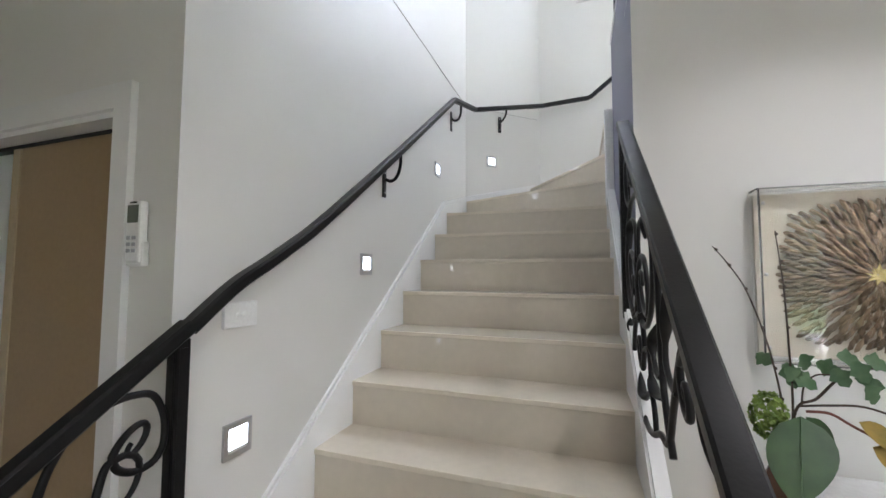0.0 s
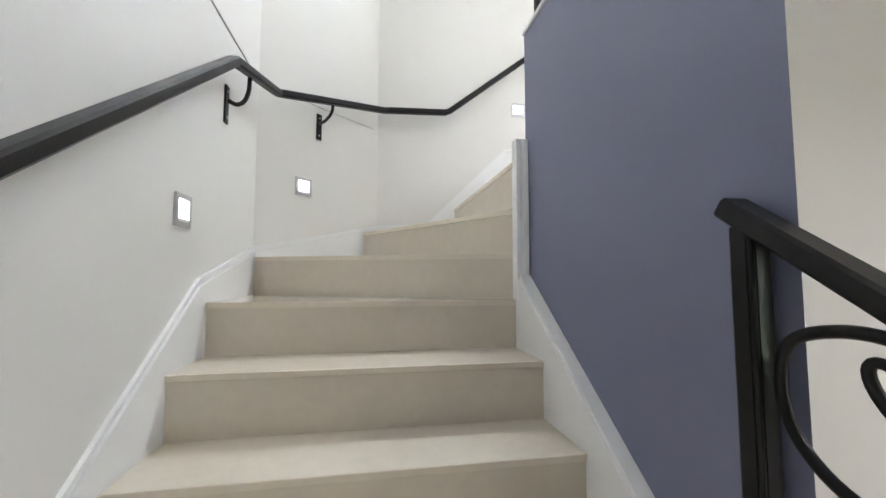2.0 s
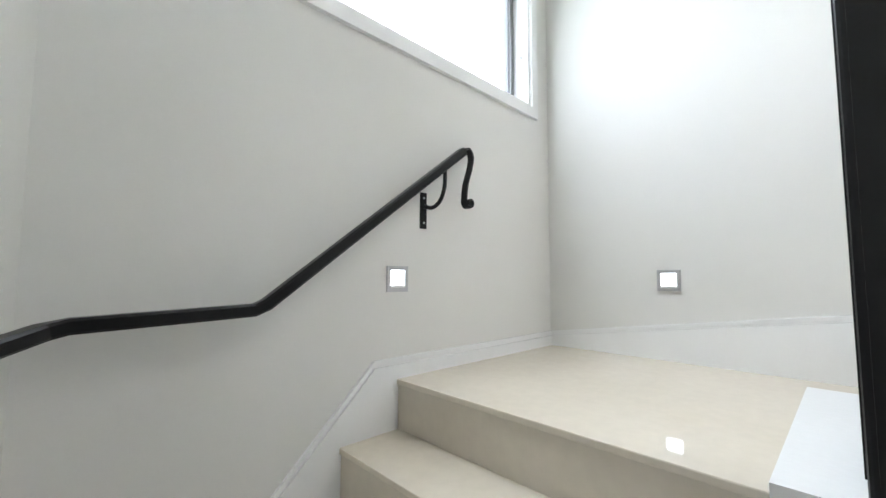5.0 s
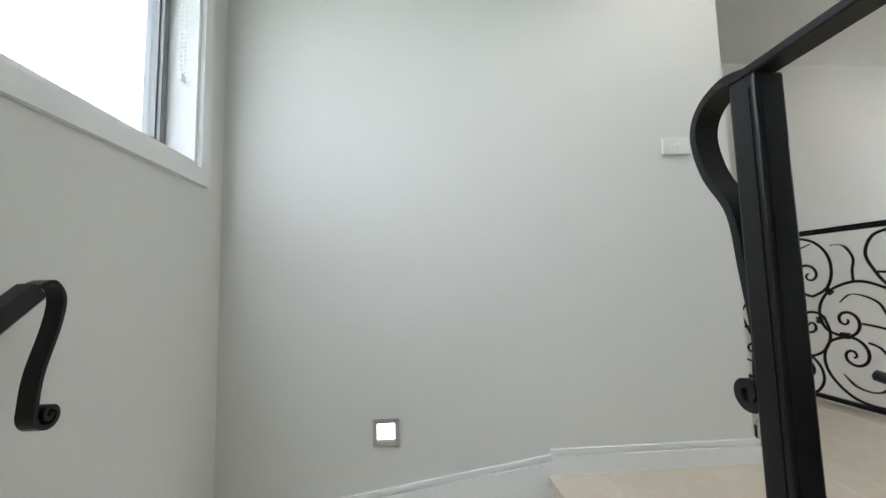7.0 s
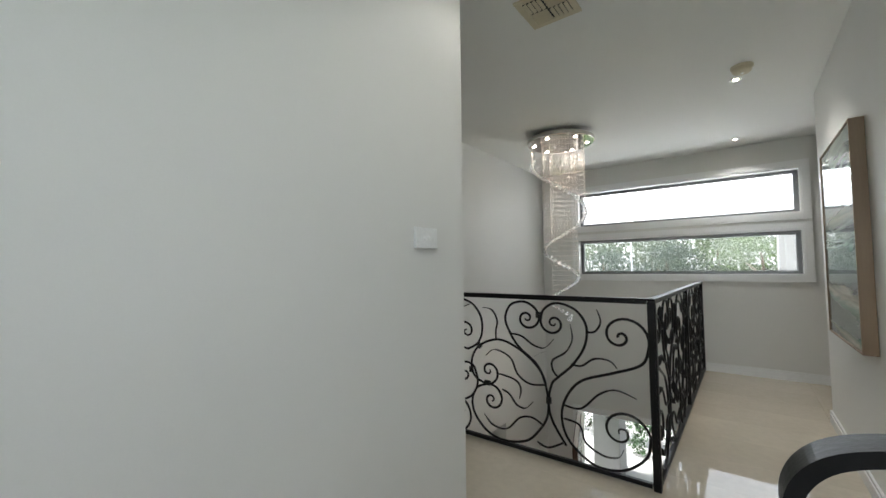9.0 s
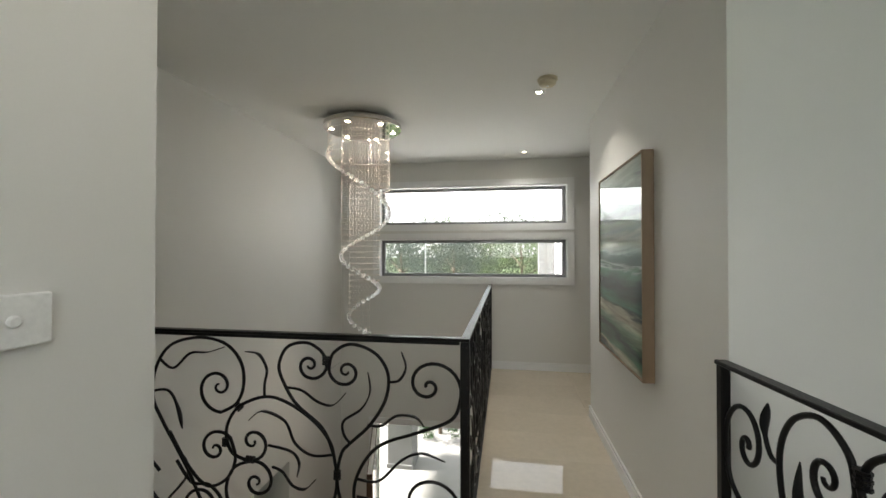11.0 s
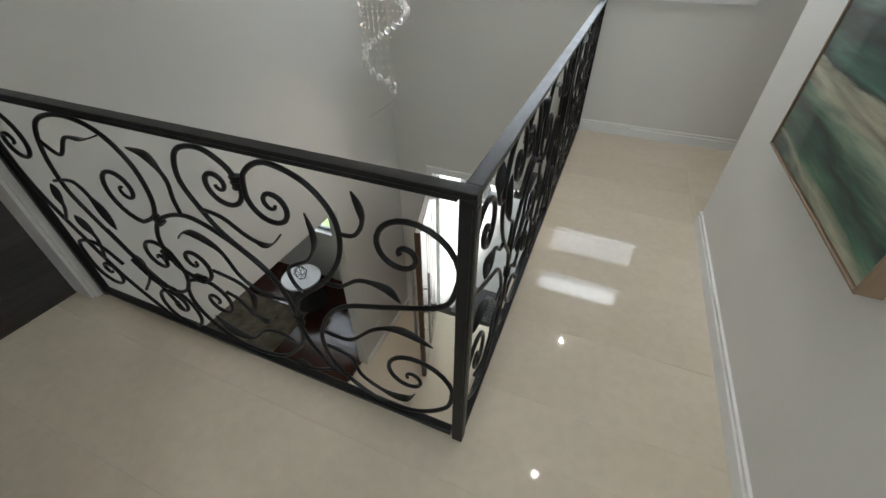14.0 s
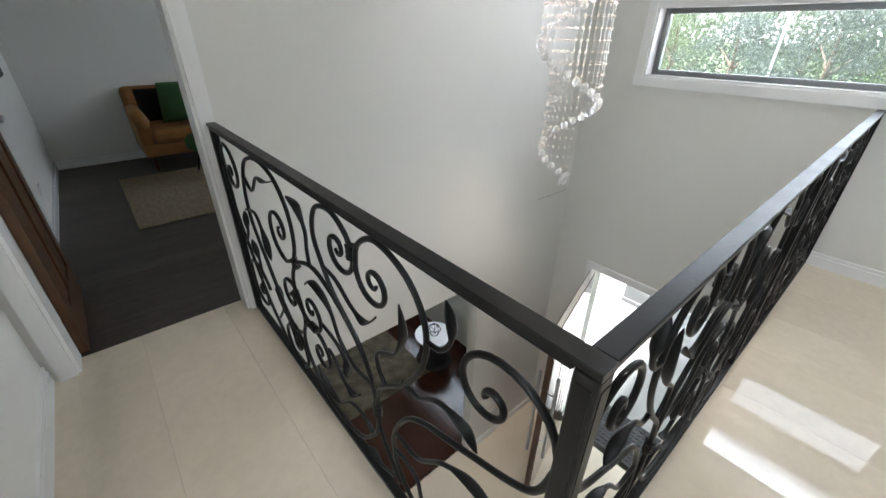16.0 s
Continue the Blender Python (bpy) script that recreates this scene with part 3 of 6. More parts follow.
STAIR_SCROLLS = (iron_curl([(.886, .46), (.81, .51), (.772, .58), (.763, .65), (.751, .783), (.731, .865), (.692, .92), (.639, .945), (.551, .945), (.46, .92), (.359, .862), (.249, .775), (.159, .686), (.072, .65),
                             (.022, .69), (.03, .81), (.103, .905), (.18, .955), (.228, .94)], (.164, .882), 1.2, -1),
                 iron_curl([(.23, .212), (.124, .178), (.036, .21), (.024, .329), (.076, .522), (.194, .715), (.342, .855), (.46, .92), (.569, .945), (.636, .925), (.666, .878), (.672, .808), (.659, .722), (.624, .614),
                            (.559, .507), (.497, .44), (.425, .39), (.378, .40), (.349, .443), (.352, .501), (.40, .605), (.456, .675), (.508, .702), (.539, .69)], (.451, .569), 1.2, -1),
                 iron_curl([(.24, .229), (.299, .335), (.332, .426), (.325, .486), (.294, .515), (.24, .498)], (.214, .375), 1.3, 1),
                 iron_curl([(.20, .02), (.198, .05), (.226, .16), (.297, .293), (.369, .363), (.436, .384), (.464, .361), (.465, .316), (.439, .239)], (.372, .235), 1.2, -1),
                 iron_curl([(.20, .03), (.34, .015), (.46, .045), (.60, .17), (.73, .33), (.84, .44), (.90, .60), (1.0, .86), (1.05, .93), (1.02, .882), (.98, .81)], (1.03, .79), 1.3, 1)) + IRON_SCROLLS[6:]
STAIR_LEAVES = (((.188, .842), (.201, .814), (.243, .832), (.283, .867), (.331, .915)), ((.318, .543), (.332, .629), (.315, .686), (.252, .682), (.177, .621), (.12, .526), (.143, .451)),
                ((.393, .615), (.378, .667), (.402, .75), (.466, .829), (.524, .864), (.559, .858), (.544, .806)), ((.19, .043), (.11, .02), (.07, .07)),
                ((.465, .316), (.50, .36), (.56, .415), (.588, .378), (.606, .356), (.663, .373), (.742, .448)), ((.763, .54), (.705, .483), (.653, .474), (.628, .51), (.70, .64)),
                ((.95, .70), (.886, .656), (.83, .655), (.83, .72), (.854, .816), (.833, .87)), ((.662, .244), (.63, .30), (.57, .276), (.464, .132), (.392, .075), (.35, .113))) + \
    tuple(q for q in IRON_LEAVES if min(p[0] for p in q) > 1.1)
STAIR_COLLARS = ((.349, .475, 0), (.262, .262, -50), (.415, .394, 50))


def blade_edge(s):
    """How thick a leaf is across its panel: a rod that is hammered flat towards the tip."""
    return 1.0 if s < 0.55 else max(0.42, 1 - 2.6 * (s - 0.55))


def blade_width(s):
    """How wide a leaf is out of its panel."""
    t = max(0.0, (s - 0.58) / 0.42)
    return max(0.15, 1 + 1.6 * math.sin(min(1, t) * math.pi) - 0.85 * t)


def ironwork(owner, place, normal, reach=9.0, scrolls=IRON_SCROLLS, leaves=IRON_LEAVES, collars=IRON_COLLARS, thick=0.0078):
    """Scrolls, leaves and collars of one panel; place(u, v) gives the point."""
    for path in scrolls:
        if max(q[0] for q in path) > reach:
            continue
        part("scroll", tube([place(*q) for q in path], thick, 8, lambda s: 1 - 0.35 * max(0, s - 0.8) / 0.2, 0.9, normal), M_IRON, owner, smooth=True)
    for leaf in leaves:
        if max(q[0] for q in leaf) > reach:
            continue
        pts = [Vector(q[:2]) for q in smooth_path([(*q, 0) for q in leaf], 7)]
        bm = bmesh.new()
        add_tube(bm, [place(*q) for q in pts], thick * 0.8, 8, blade_edge, lambda s: blade_width(s) / blade_edge(s), normal)
        part("leaf", bm, M_IRON, owner, smooth=True)
    for u, v, turn in collars:
        if u > reach:
            continue
        a = radians(turn)
        d = Vector((math.sin(a), math.cos(a))) * 0.019
        c = Vector((u, v))
        bm = bmesh.new()
        for k in range(5):
            q = c + d * (k - 2) * 0.42
            e = d.normalized() * 0.003
            add_tube(bm, [place(*(q - e)), place(*(q + e))], 0.0185 - 0.002 * (k % 2), 8, None, 0.75, normal)
        part("collar", bm, M_IRON, owner, "twisted iron collar")


def bar(a, b, width, height, side):
    """A flat bar from a to b; side is across, its height along the third way."""
    a, b, side = Vector(a), Vector(b), Vector(side).normalized()
    d = (b - a).normalized()
    up = side.cross(d).normalized()
    bm = bmesh.new()
    rows = []
    c = min(width, height) * 0.16
    outline = [(-width / 2 + c, -height / 2), (width / 2 - c, -height / 2), (width / 2, -height / 2 + c), (width / 2, height / 2 - c),
               (width / 2 - c, height / 2), (-width / 2 + c, height / 2), (-width / 2, height / 2 - c), (-width / 2, -height / 2 + c)]
    for p in (a, b):
        rows.append([bm.verts.new(p + side * u + up * v) for u, v in outline])
    for i in range(8):
        bm.faces.new((rows[0][i], rows[0][(i + 1) % 8], rows[1][(i + 1) % 8], rows[1][i]))
    bm.faces.new(rows[0][::-1]); bm.faces.new(rows[1])
    return bm


def swept_bar(points, width, height, side):
    """A flat bar that follows points in a plane across side."""
    side = Vector(side).normalized()
    pts = [Vector(p) for p in points]
    bm = bmesh.new()
    rows = []
    for i, p in enumerate(pts):
        d = (pts[min(i + 1, len(pts) - 1)] - pts[max(i - 1, 0)]).normalized()
        s = (side - d * side.dot(d)).normalized()
        up = s.cross(d).normalized()
        rows.append([bm.verts.new(p + s * u + up * v) for u, v in ((-width / 2, -height / 2), (width / 2, -height / 2), (width / 2, height / 2), (-width / 2, height / 2))])
    for a, b in zip(rows, rows[1:]):
        for i in range(4):
            bm.faces.new((a[i], a[(i + 1) % 4], b[(i + 1) % 4], b[i]))
    bm.faces.new(rows[0][::-1]); bm.faces.new(rows[-1])
    return bm


def post(x, y, z0, z1, size=0.038):
    bm = box(x - size / 2, x + size / 2, y - size / 2, y + size / 2, z0, z1, 0.004)
    add_box(bm, x - size * 0.30, x + size * 0.30, y - size * 0.54, y + size * 0.54, z0 + 0.02, z1 - 0.02)
    add_box(bm, x - size * 0.54, x + size * 0.54, y - size * 0.30, y + size * 0.30, z0 + 0.02, z1 - 0.02)
    return bm


VX, VY = 2.149, -0.502
void_rail = thing("balustrade", "black wrought iron balustrade with scrolls round the open void", "balustrade", pose(VX, VY, UP))
base = Vector((VX, VY, UP))


def in_void(bm):
    bmesh.ops.translate(bm, vec=-base, verts=bm.verts)
    return bm


part("handrail", in_void(bar((VX - 0.0195, VY, UP + 0.989), (4.0, VY, UP + 0.989), 0.039, 0.014, (0, 1, 0))), M_IRON, void_rail)
part("handrail", in_void(bar((VX, VY - 0.0196, UP + 0.989), (VX, WALL_W, UP + 0.989), 0.039, 0.014, (1, 0, 0))), M_IRON, void_rail)
part("rail_channel", in_void(bar((VX + 0.025, VY, UP + 0.974), (4.0, VY, UP + 0.974), 0.027, 0.016, (0, 1, 0))), M_IRON, void_rail)
part("rail_channel", in_void(bar((VX, VY - 0.025, UP + 0.974), (VX, WALL_W, UP + 0.974), 0.027, 0.016, (1, 0, 0))), M_IRON, void_rail)
part("bottom_rail", in_void(bar((VX + 0.025, VY, UP + 0.022), (4.0, VY, UP + 0.022), 0.03, 0.024, (0, 1, 0))), M_IRON, void_rail)
part("bottom_rail", in_void(bar((VX, VY - 0.026, UP + 0.022), (VX, WALL_W, UP + 0.022), 0.03, 0.024, (1, 0, 0))), M_IRON, void_rail)
part("post", in_void(post(VX, VY, UP, UP + 0.981)), M_IRON, void_rail)
part("post", in_void(box(3.972, 4.0, VY - 0.015, VY + 0.015, UP, UP + 0.981, 0.003)), M_IRON, void_rail)
part("post", in_void(box(VX - 0.015, VX + 0.015, WALL_W + 0.002, WALL_W + 0.03, UP, UP + 0.981, 0.003)), M_IRON, void_rail)
part("post", in_void(box(VX - 0.015, VX + 0.015, -2.02, -1.992, UP + 0.03, UP + 0.981, 0.003)), M_IRON, void_rail)
ironwork(void_rail, lambda u, v: Vector((u * 1.035 + 0.006, 0, v * 0.985)), (0, 1, 0))
ironwork(void_rail, lambda u, v: Vector((0, -0.02 - u * 0.86, v)), (1, 0, 0))
ironwork(void_rail, lambda u, v: Vector((0, WALL_W - VY + 0.02 + u * 0.86, v)), (1, 0, 0))

def near_end(u):
    """The first half of this panel is drawn in a little."""
    return u * 0.8 if u < 0.5 else u - 0.1


GX, GY = 1.175, 1.392
GX2, GY2 = 1.297, 1.380     # where the two runs end
guard = thing("balustrade", "black wrought iron balustrade on the capping above the stairs", "balustrade", pose(GX, GY, UP))
base = Vector((GX, GY, UP))
part("handrail", in_void(bar((GX, GY + 0.02, UP + 1.018), (GX2, -0.180, UP + 1.018), 0.039, 0.014, (1, 0, 0))), M_IRON, guard)
part("bottom_rail", in_void(bar((GX, GY - 0.025, UP + 0.03), (GX2, -0.180, UP + 0.03), 0.03, 0.024, (1, 0, 0))), M_IRON, guard)
part("handrail", in_void(bar((GX + 0.025, GY, UP + 1.018), (1.65, GY2, UP + 1.014), 0.039, 0.014, (0, 1, 0))), M_IRON, guard)
part("bottom_rail", in_void(bar((GX + 0.025, GY, UP + 0.03), (1.63, GY2, UP + 0.03), 0.03, 0.024, (0, 1, 0))), M_IRON, guard)
part("post", in_void(post(GX, GY, UP - 0.005, UP + 1.010)), M_IRON, guard)
part("post", in_void(post(1.622, GY2, UP - 0.005, UP + 1.006, 0.045)), M_IRON, guard)
part("post", in_void(box(GX2 - 0.014, GX2 + 0.014, -0.181, -0.151, UP, UP + 1.010, 0.003)), M_IRON, guard)
turned = smooth_path([(1.622, GY2, UP + 1.014), (1.659, GY2, UP + 1.020), (1.701, GY2, UP + 1.006), (1.724, GY2, UP + 0.978), (1.726, GY2, UP + 0.941), (1.707, GY2, UP + 0.886), (1.666, GY2, UP + 0.821),
                      (1.652, GY2, UP + 0.736), (1.640, GY2, UP + 0.646), (1.643, GY2, UP + 0.586)], 6)
_c = Vector((1.663, GY2, UP + 0.559))
_s = Vector((1.643, GY2, UP + 0.586)) - _c
_a = math.atan2(_s.z, _s.x)
turned += [_c + Vector((math.cos(_a + 0.3 * k), 0, math.sin(_a + 0.3 * k))) * (_s.length * math.exp(-0.055 * k)) for k in range(1, 29)]
part("handrail_end", in_void(swept_bar(turned, 0.040, 0.013, (0, 1, 0))), M_IRON, guard, "flat iron handrail end rolled into a scroll")
ironwork(guard, lambda u, v: Vector(((GX2 - GX) * (1 - near_end(u) * 0.54), -0.183 - GY + 0.02 + near_end(u) * 0.86, v * 1.025)), (1, 0, 0))
ironwork(guard, lambda u, v: Vector((0.02 + u * 0.75, (GY2 - GY) * u * 2, v * 1.025)), (0, 1, 0), 0.5)


def rail_z(y):
    return 2.155 + (y - 0.565) * 0.722


stair_rail = thing("balustrade", "black wrought iron stair balustrade with scrolls and leaves", "balustrade", pose(1.107, 0.535, rail_z(0.535)))
base = Vector((1.107, 0.535, rail_z(0.535)))
part("handrail", in_void(bar((1.107, 0.563, rail_z(0.563)), (1.107, -1.16, rail_z(-1.16)), 0.05, 0.032, (1, 0, 0))), M_IRON, stair_rail)
part("bottom_rail", in_void(bar((1.107, 0.515, rail_z(0.515) - 0.765), (1.107, -1.02, rail_z(-1.02) - 0.765), 0.028, 0.02, (1, 0, 0))), M_IRON, stair_rail)
part("post", in_void(post(1.107, 0.535, rail_z(0.535) - 0.79, rail_z(0.535) - 0.012, 0.036)), M_IRON, stair_rail)
part("post", in_void(post(1.107, -1.04, 0.0, rail_z(-1.04) - 0.012, 0.04)), M_IRON, stair_rail)
ironwork(stair_rail, lambda u, v: Vector((0, -0.02 - u * 0.88, -0.722 * (0.02 + u * 0.88) - 0.766 + (v - 0.012) * 0.775)), (1, 0, 0), 9.0, STAIR_SCROLLS, STAIR_LEAVES, STAIR_COLLARS, 0.0086)

LOW_SCROLLS = (iron_curl([(.52, .10), (.44, .30), (.36, .62), (.30, .88), (.262, .955), (.22, .972), (.164, .96), (.105, .925), (.05, .87), (.018, .78), (.014, .71), (.025, .682), (.05, .678), (.095, .708), (.136, .762), (.15, .81)],
                         (.098, .785), 1.1, 1),
               iron_curl([(.50, .05), (.36, .18), (.26, .40), (.21, .62), (.172, .78), (.152, .80)], (.12, .66), 0.4, 1))
LOW_LEAVES = (((.30, .36), (.22, .30), (.16, .36), (.10, .50)), ((.24, .45), (.28, .60), (.22, .72)), ((.40, .14), (.28, .08), (.16, .12), (.08, .22)))
low_rail = thing("balustrade", "short black wrought iron balustrade at the foot of the stairs", "balustrade", pose(0.065, -0.56, 0.5))
base = Vector((0.065, -0.56, 0.5))


def low_z(y):
    return 1.39 + (y + 0.557) * 0.70


part("handrail", in_void(bar((0.065, -0.545, low_z(-0.545)), (0.065, -1.14, low_z(-1.14)), 0.042, 0.034, (1, 0, 0))), M_IRON, low_rail)
part("post", in_void(post(0.065, -0.565, 3 * RISE, low_z(-0.565) - 0.012, 0.034)), M_IRON, low_rail)
part("post", in_void(post(0.065, -1.08, 0.0, low_z(-1.08) - 0.012, 0.034)), M_IRON, low_rail)
part("bottom_rail", in_void(bar((0.065, -0.58, low_z(-0.58) - 0.74), (0.065, -1.07, low_z(-1.07) - 0.74), 0.026, 0.02, (1, 0, 0))), M_IRON, low_rail)
ironwork(low_rail, lambda u, v: Vector((0, -0.02 - u * 0.75, 0.89 - 0.70 * (u * 0.75 + 0.005) - 0.74 + v * 0.735)), (1, 0, 0), 9.0, LOW_SCROLLS, LOW_LEAVES, ())

# the wall-mounted handrail
wall_rail = thing("wall_handrail", "black iron handrail on brackets following the winding stairs", "handrail", pose(0.0, 0.55, 2.0))
base = Vector((0.0, 0.55, 2.0))
RX = 0.066
low_bend = smooth_path([(RX, -0.545, 1.392), (RX, -0.42, 1.487), (RX, -0.30, 1.553), (RX, -0.215, 1.602), (RX, -0.12, 1.658), (RX, 0.05, 1.773)], 6)
run = low_bend + [Vector(q) for q in ((RX, 0.57, 2.141), (RX, 1.472, 2.793), (RX + 0.001, 1.492, 2.806), (0.092, 2.005, 2.935), (0.104, 2.028, 2.943),
                                      (0.62, 2.522, 3.108), (0.66, 2.532, 3.116), (1.02, 2.532, 3.130), (1.05, 2.53, 3.143), (1.84, 2.53, 3.752))]
bm = bmesh.new()
rows = []
for i, p in enumerate(run):
    d = (run[min(i + 1, len(run) - 1)] - run[max(i - 1, 0)]).normalized()
    s = d.cross(Vector((0, 0, 1))).normalized()
    u = s.cross(d)
    rows.append([bm.verts.new(p + s * a + u * b) for a, b in ((-0.014, -0.017), (0.014, -0.017), (0.02, -0.011), (0.02, 0.011), (0.014, 0.017), (-0.014, 0.017), (-0.02, 0.011), (-0.02, -0.011))])
for a, b in zip(rows, rows[1:]):
    for i in range(8):
        bm.faces.new((a[i], a[(i + 1) % 8], b[(i + 1) % 8], b[i]))
bm.faces.new(rows[0][::-1]); bm.faces.new(rows[-1])
part("handrail", in_void(bm), M_IRON, wall_rail)
tail = smooth_path([(1.835, 2.53, 3.757), (1.868, 2.53, 3.768), (1.890, 2.53, 3.74), (1.883, 2.53, 3.69), (1.856, 2.53, 3.61), (1.848, 2.53, 3.55)], 6)
_c = Vector((1.875, 2.53, 3.537))
_s = Vector((1.848, 2.53, 3.55)) - _c
_a = math.atan2(_s.z, _s.x)
tail += [_c + Vector((math.cos(_a + 0.35 * k), 0, math.sin(_a + 0.35 * k))) * (_s.length * math.exp(-0.06 * k)) for k in range(1, 30)]
part("handrail_end", in_void(swept_bar(tail, 0.03, 0.008, (0, 1, 0))), M_IRON, wall_rail, "flat bar end rolled into a small scroll")


def bracket(foot, inward, along, top):
    """A plate on the wall and a rod that swings out and up to the rail."""
    foot, n, a = Vector(foot), Vector((*inward, 0)).normalized(), Vector((*along, 0)).normalized()
    m = Matrix.Translation(foot) @ Matrix(((a.x, n.x, 0), (a.y, n.y, 0), (0, 0, 1))).to_4x4()
    bm = bmesh.new()
    add_box(bm, -0.016, 0.016, 0.0, 0.008, -0.073, 0.073, 0.002, m)
    plate = part("bracket_plate", in_void(bm), M_IRON, wall_rail)
    for z in (-0.05, 0.05):
        part("screw", in_void(lathe([(0.0045, 0), (0.004, 0.003), (0.001, 0.004)], 8, m @ Matrix.Translation((0, 0.008, z)) @ pose(0, 0, 0, -90))), M_STEEL, wall_rail)
    top = Vector(top)
    c0 = foot + n * 0.008 + Vector((0, 0, 0.018))
    d = top - c0
    flat, lift = Vector((d.x, d.y, 0)), Vector((0, 0, d.z))
    pts = smooth_path([c0, c0 + flat * 0.40 - lift * 0.04, c0 + flat * 0.76 + lift * 0.14, c0 + flat * 0.97 + lift * 0.52, top], 6)
    part("bracket_arm", in_void(tube(pts, 0.0085, 10)), M_IRON, wall_rail, smooth=True)


for y, z in ((0.525, 1.975), (1.606, 2.692)):
    bracket((0, y, z), (1, 0), (0, 1), (RX, y + 0.058, (2.141 + (y + 0.058 - 0.57) * 0.722 if y < 1 else 2.852) - 0.014))
bracket((0.25, 2.27, 2.875), (1, -1), (1, 1), (0.338, 2.135, 2.95))
bracket((1.675, WALL_F, 3.487), (0, -1), (1, 0), (1.735, 2.53, 3.655))


# ---- switches and night lights ----
def night_light(m):
    """A square steel night light; local y points out of the wall."""
    t = thing("night_light", "square brushed steel recessed night light, lit white", "night light", m, group="night lights up the stairs")
    bm = bmesh.new()
    for a, b, c, d in ((-0.048, -0.033, -0.048, 0.048), (0.033, 0.048, -0.048, 0.048), (-0.033, 0.033, -0.048, -0.033), (-0.033, 0.033, 0.033, 0.048)):
        add_box(bm, a, b, 0.0, 0.008, c, d)
    part("frame", bm, M_STEEL, t)
    part("diffuser", box(-0.033, 0.033, 0.0005, 0.0035, -0.033, 0.033), M_LED, t, "glowing white diffuser")
    part("louvre", box(-0.033, 0.033, 0.0036, 0.0075, -0.033, -0.0235, 0.001), M_PLASTIC, t)
    return t


night_light(pose(0, -0.334, 1.054, 0, 0, -90))
night_light(pose(0, 0.361, 1.562, 0, 0, -90))
night_light(pose(0, 1.305, 2.237, 0, 0, -90))
night_light(pose(0.187, 2.207, 2.52, 0, 0, -135))
night_light(pose(1.549, WALL_F, 3.213, 0, 0, 180))
night_light(pose(WALL_R, 1.988, 3.209, 0, 0, 90))


def switch_plate(m, knobs=2):
    t = thing("light_switch", "white plastic wall switch plate with two small buttons", "light switch", m)
    part("plate", box(-0.058, 0.058, 0, 0.012, -0.0365, 0.0365, 0.003), M_PLASTIC, t)
    for k in range(knobs):
        part("button", lathe([(0.0085, 0.0), (0.0085, 0.003), (0.006, 0.0048), (0.001, 0.005)], 14, Matrix.Translation((-0.011 + 0.022 * k, 0.012, 0)) @ pose(0, 0, 0, -90)), M_PLASTIC, t)
    return t


switch_plate(pose(0, -0.341, 1.403, 0, 0, -90))
switch_plate(pose(WALL_R, 0.785, 4.299, 0, 0, 90))


# ---- ground floor: the sliding door, the remote, the shells, the console ----
M_TAN = material("tan_door_paint", (0.36, 0.255, 0.14), 0.4, second=(0.33, 0.23, 0.125), scale=2, grain=60, bump=0.03)
M_WALNUT = material("dark_walnut", (0.085, 0.038, 0.018), 0.38, second=(0.05, 0.022, 0.012), scale=5, grain=40, stretch=(1, 1, 0.12), bump=0.12, amount=0.8)
casing("trim_door", lambda u, v, w: (u, -0.537 - w, v), DOOR_A[0], DOOR_A[1], 0.0, DOOR_A[3], 0.066, 0.018, "white flat door casing", sides="LRT")
bm = bmesh.new()
for a, b, c, d in ((DOOR_A[1] - 0.016, DOOR_A[1], 0, DOOR_A[3]), (DOOR_A[0], DOOR_A[0] + 0.016, 0, DOOR_A[3]), (DOOR_A[0] + 0.016, DOOR_A[1] - 0.016, DOOR_A[3] - 0.016, DOOR_A[3])):
    add_box(bm, a, b, -0.54, -0.414, c, d)
tagged(mesh_object("door_lining", bm, M_TRIM), "white painted door lining", "trim", kind="structure")
slider = thing("sliding_door", "tan painted sliding door half drawn across the doorway", "door", pose(-0.50, -0.47, 0.0))
part("leaf", box(-0.285, 0.275, -0.016, 0.016, 0.008, 1.925, 0.003), M_TAN, slider)
part("edge_stile", box(-0.330, -0.286, -0.018, 0.018, 0.008, 1.925, 0.003), material("pale_edge_strip", (0.50, 0.40, 0.26), 0.45), slider, "paler edge strip")
part("track", box(-0.48, 0.255, -0.014, 0.014, 1.926, 1.938), M_DARK, slider)
# plain dark brown wall that fills the gap beside the door leaf
wall_y("wall_pantry", 0.15, 0.25, -2.6, -0.12, 0, UP - 0.3, mat=M_WALNUT, label="dark brown back wall of the room behind the door")

remote = thing("remote_control", "white air-conditioner remote in a wall cradle", "remote control", pose(-0.116, -0.537, 1.625))
part("cradle", box(-0.030, 0.030, -0.020, 0.0, -0.088, -0.025, 0.005), M_PLASTIC, remote)
part("body", box(-0.026, 0.026, -0.025, -0.004, -0.080, 0.075, 0.006), M_PLASTIC, remote)
part("screen", box(-0.019, 0.019, -0.0265, -0.0252, 0.020, 0.064, 0.0), material("grey_lcd", (0.18, 0.20, 0.17), 0.2), remote, "dark grey display")
for r in range(3):
    for c in range(2):
        part("button", box(-0.017 + c * 0.019, -0.003 + c * 0.019, -0.0282, -0.0262, -0.022 - r * 0.016, -0.013 - r * 0.016, 0.001), material("grey_button", (0.45, 0.47, 0.5), 0.5) if r + c == 0 else bpy.data.materials["grey_button"], remote)
part("sensor", box(-0.012, 0.012, -0.0258, -0.0248, 0.0685, 0.073), M_DARK, remote)

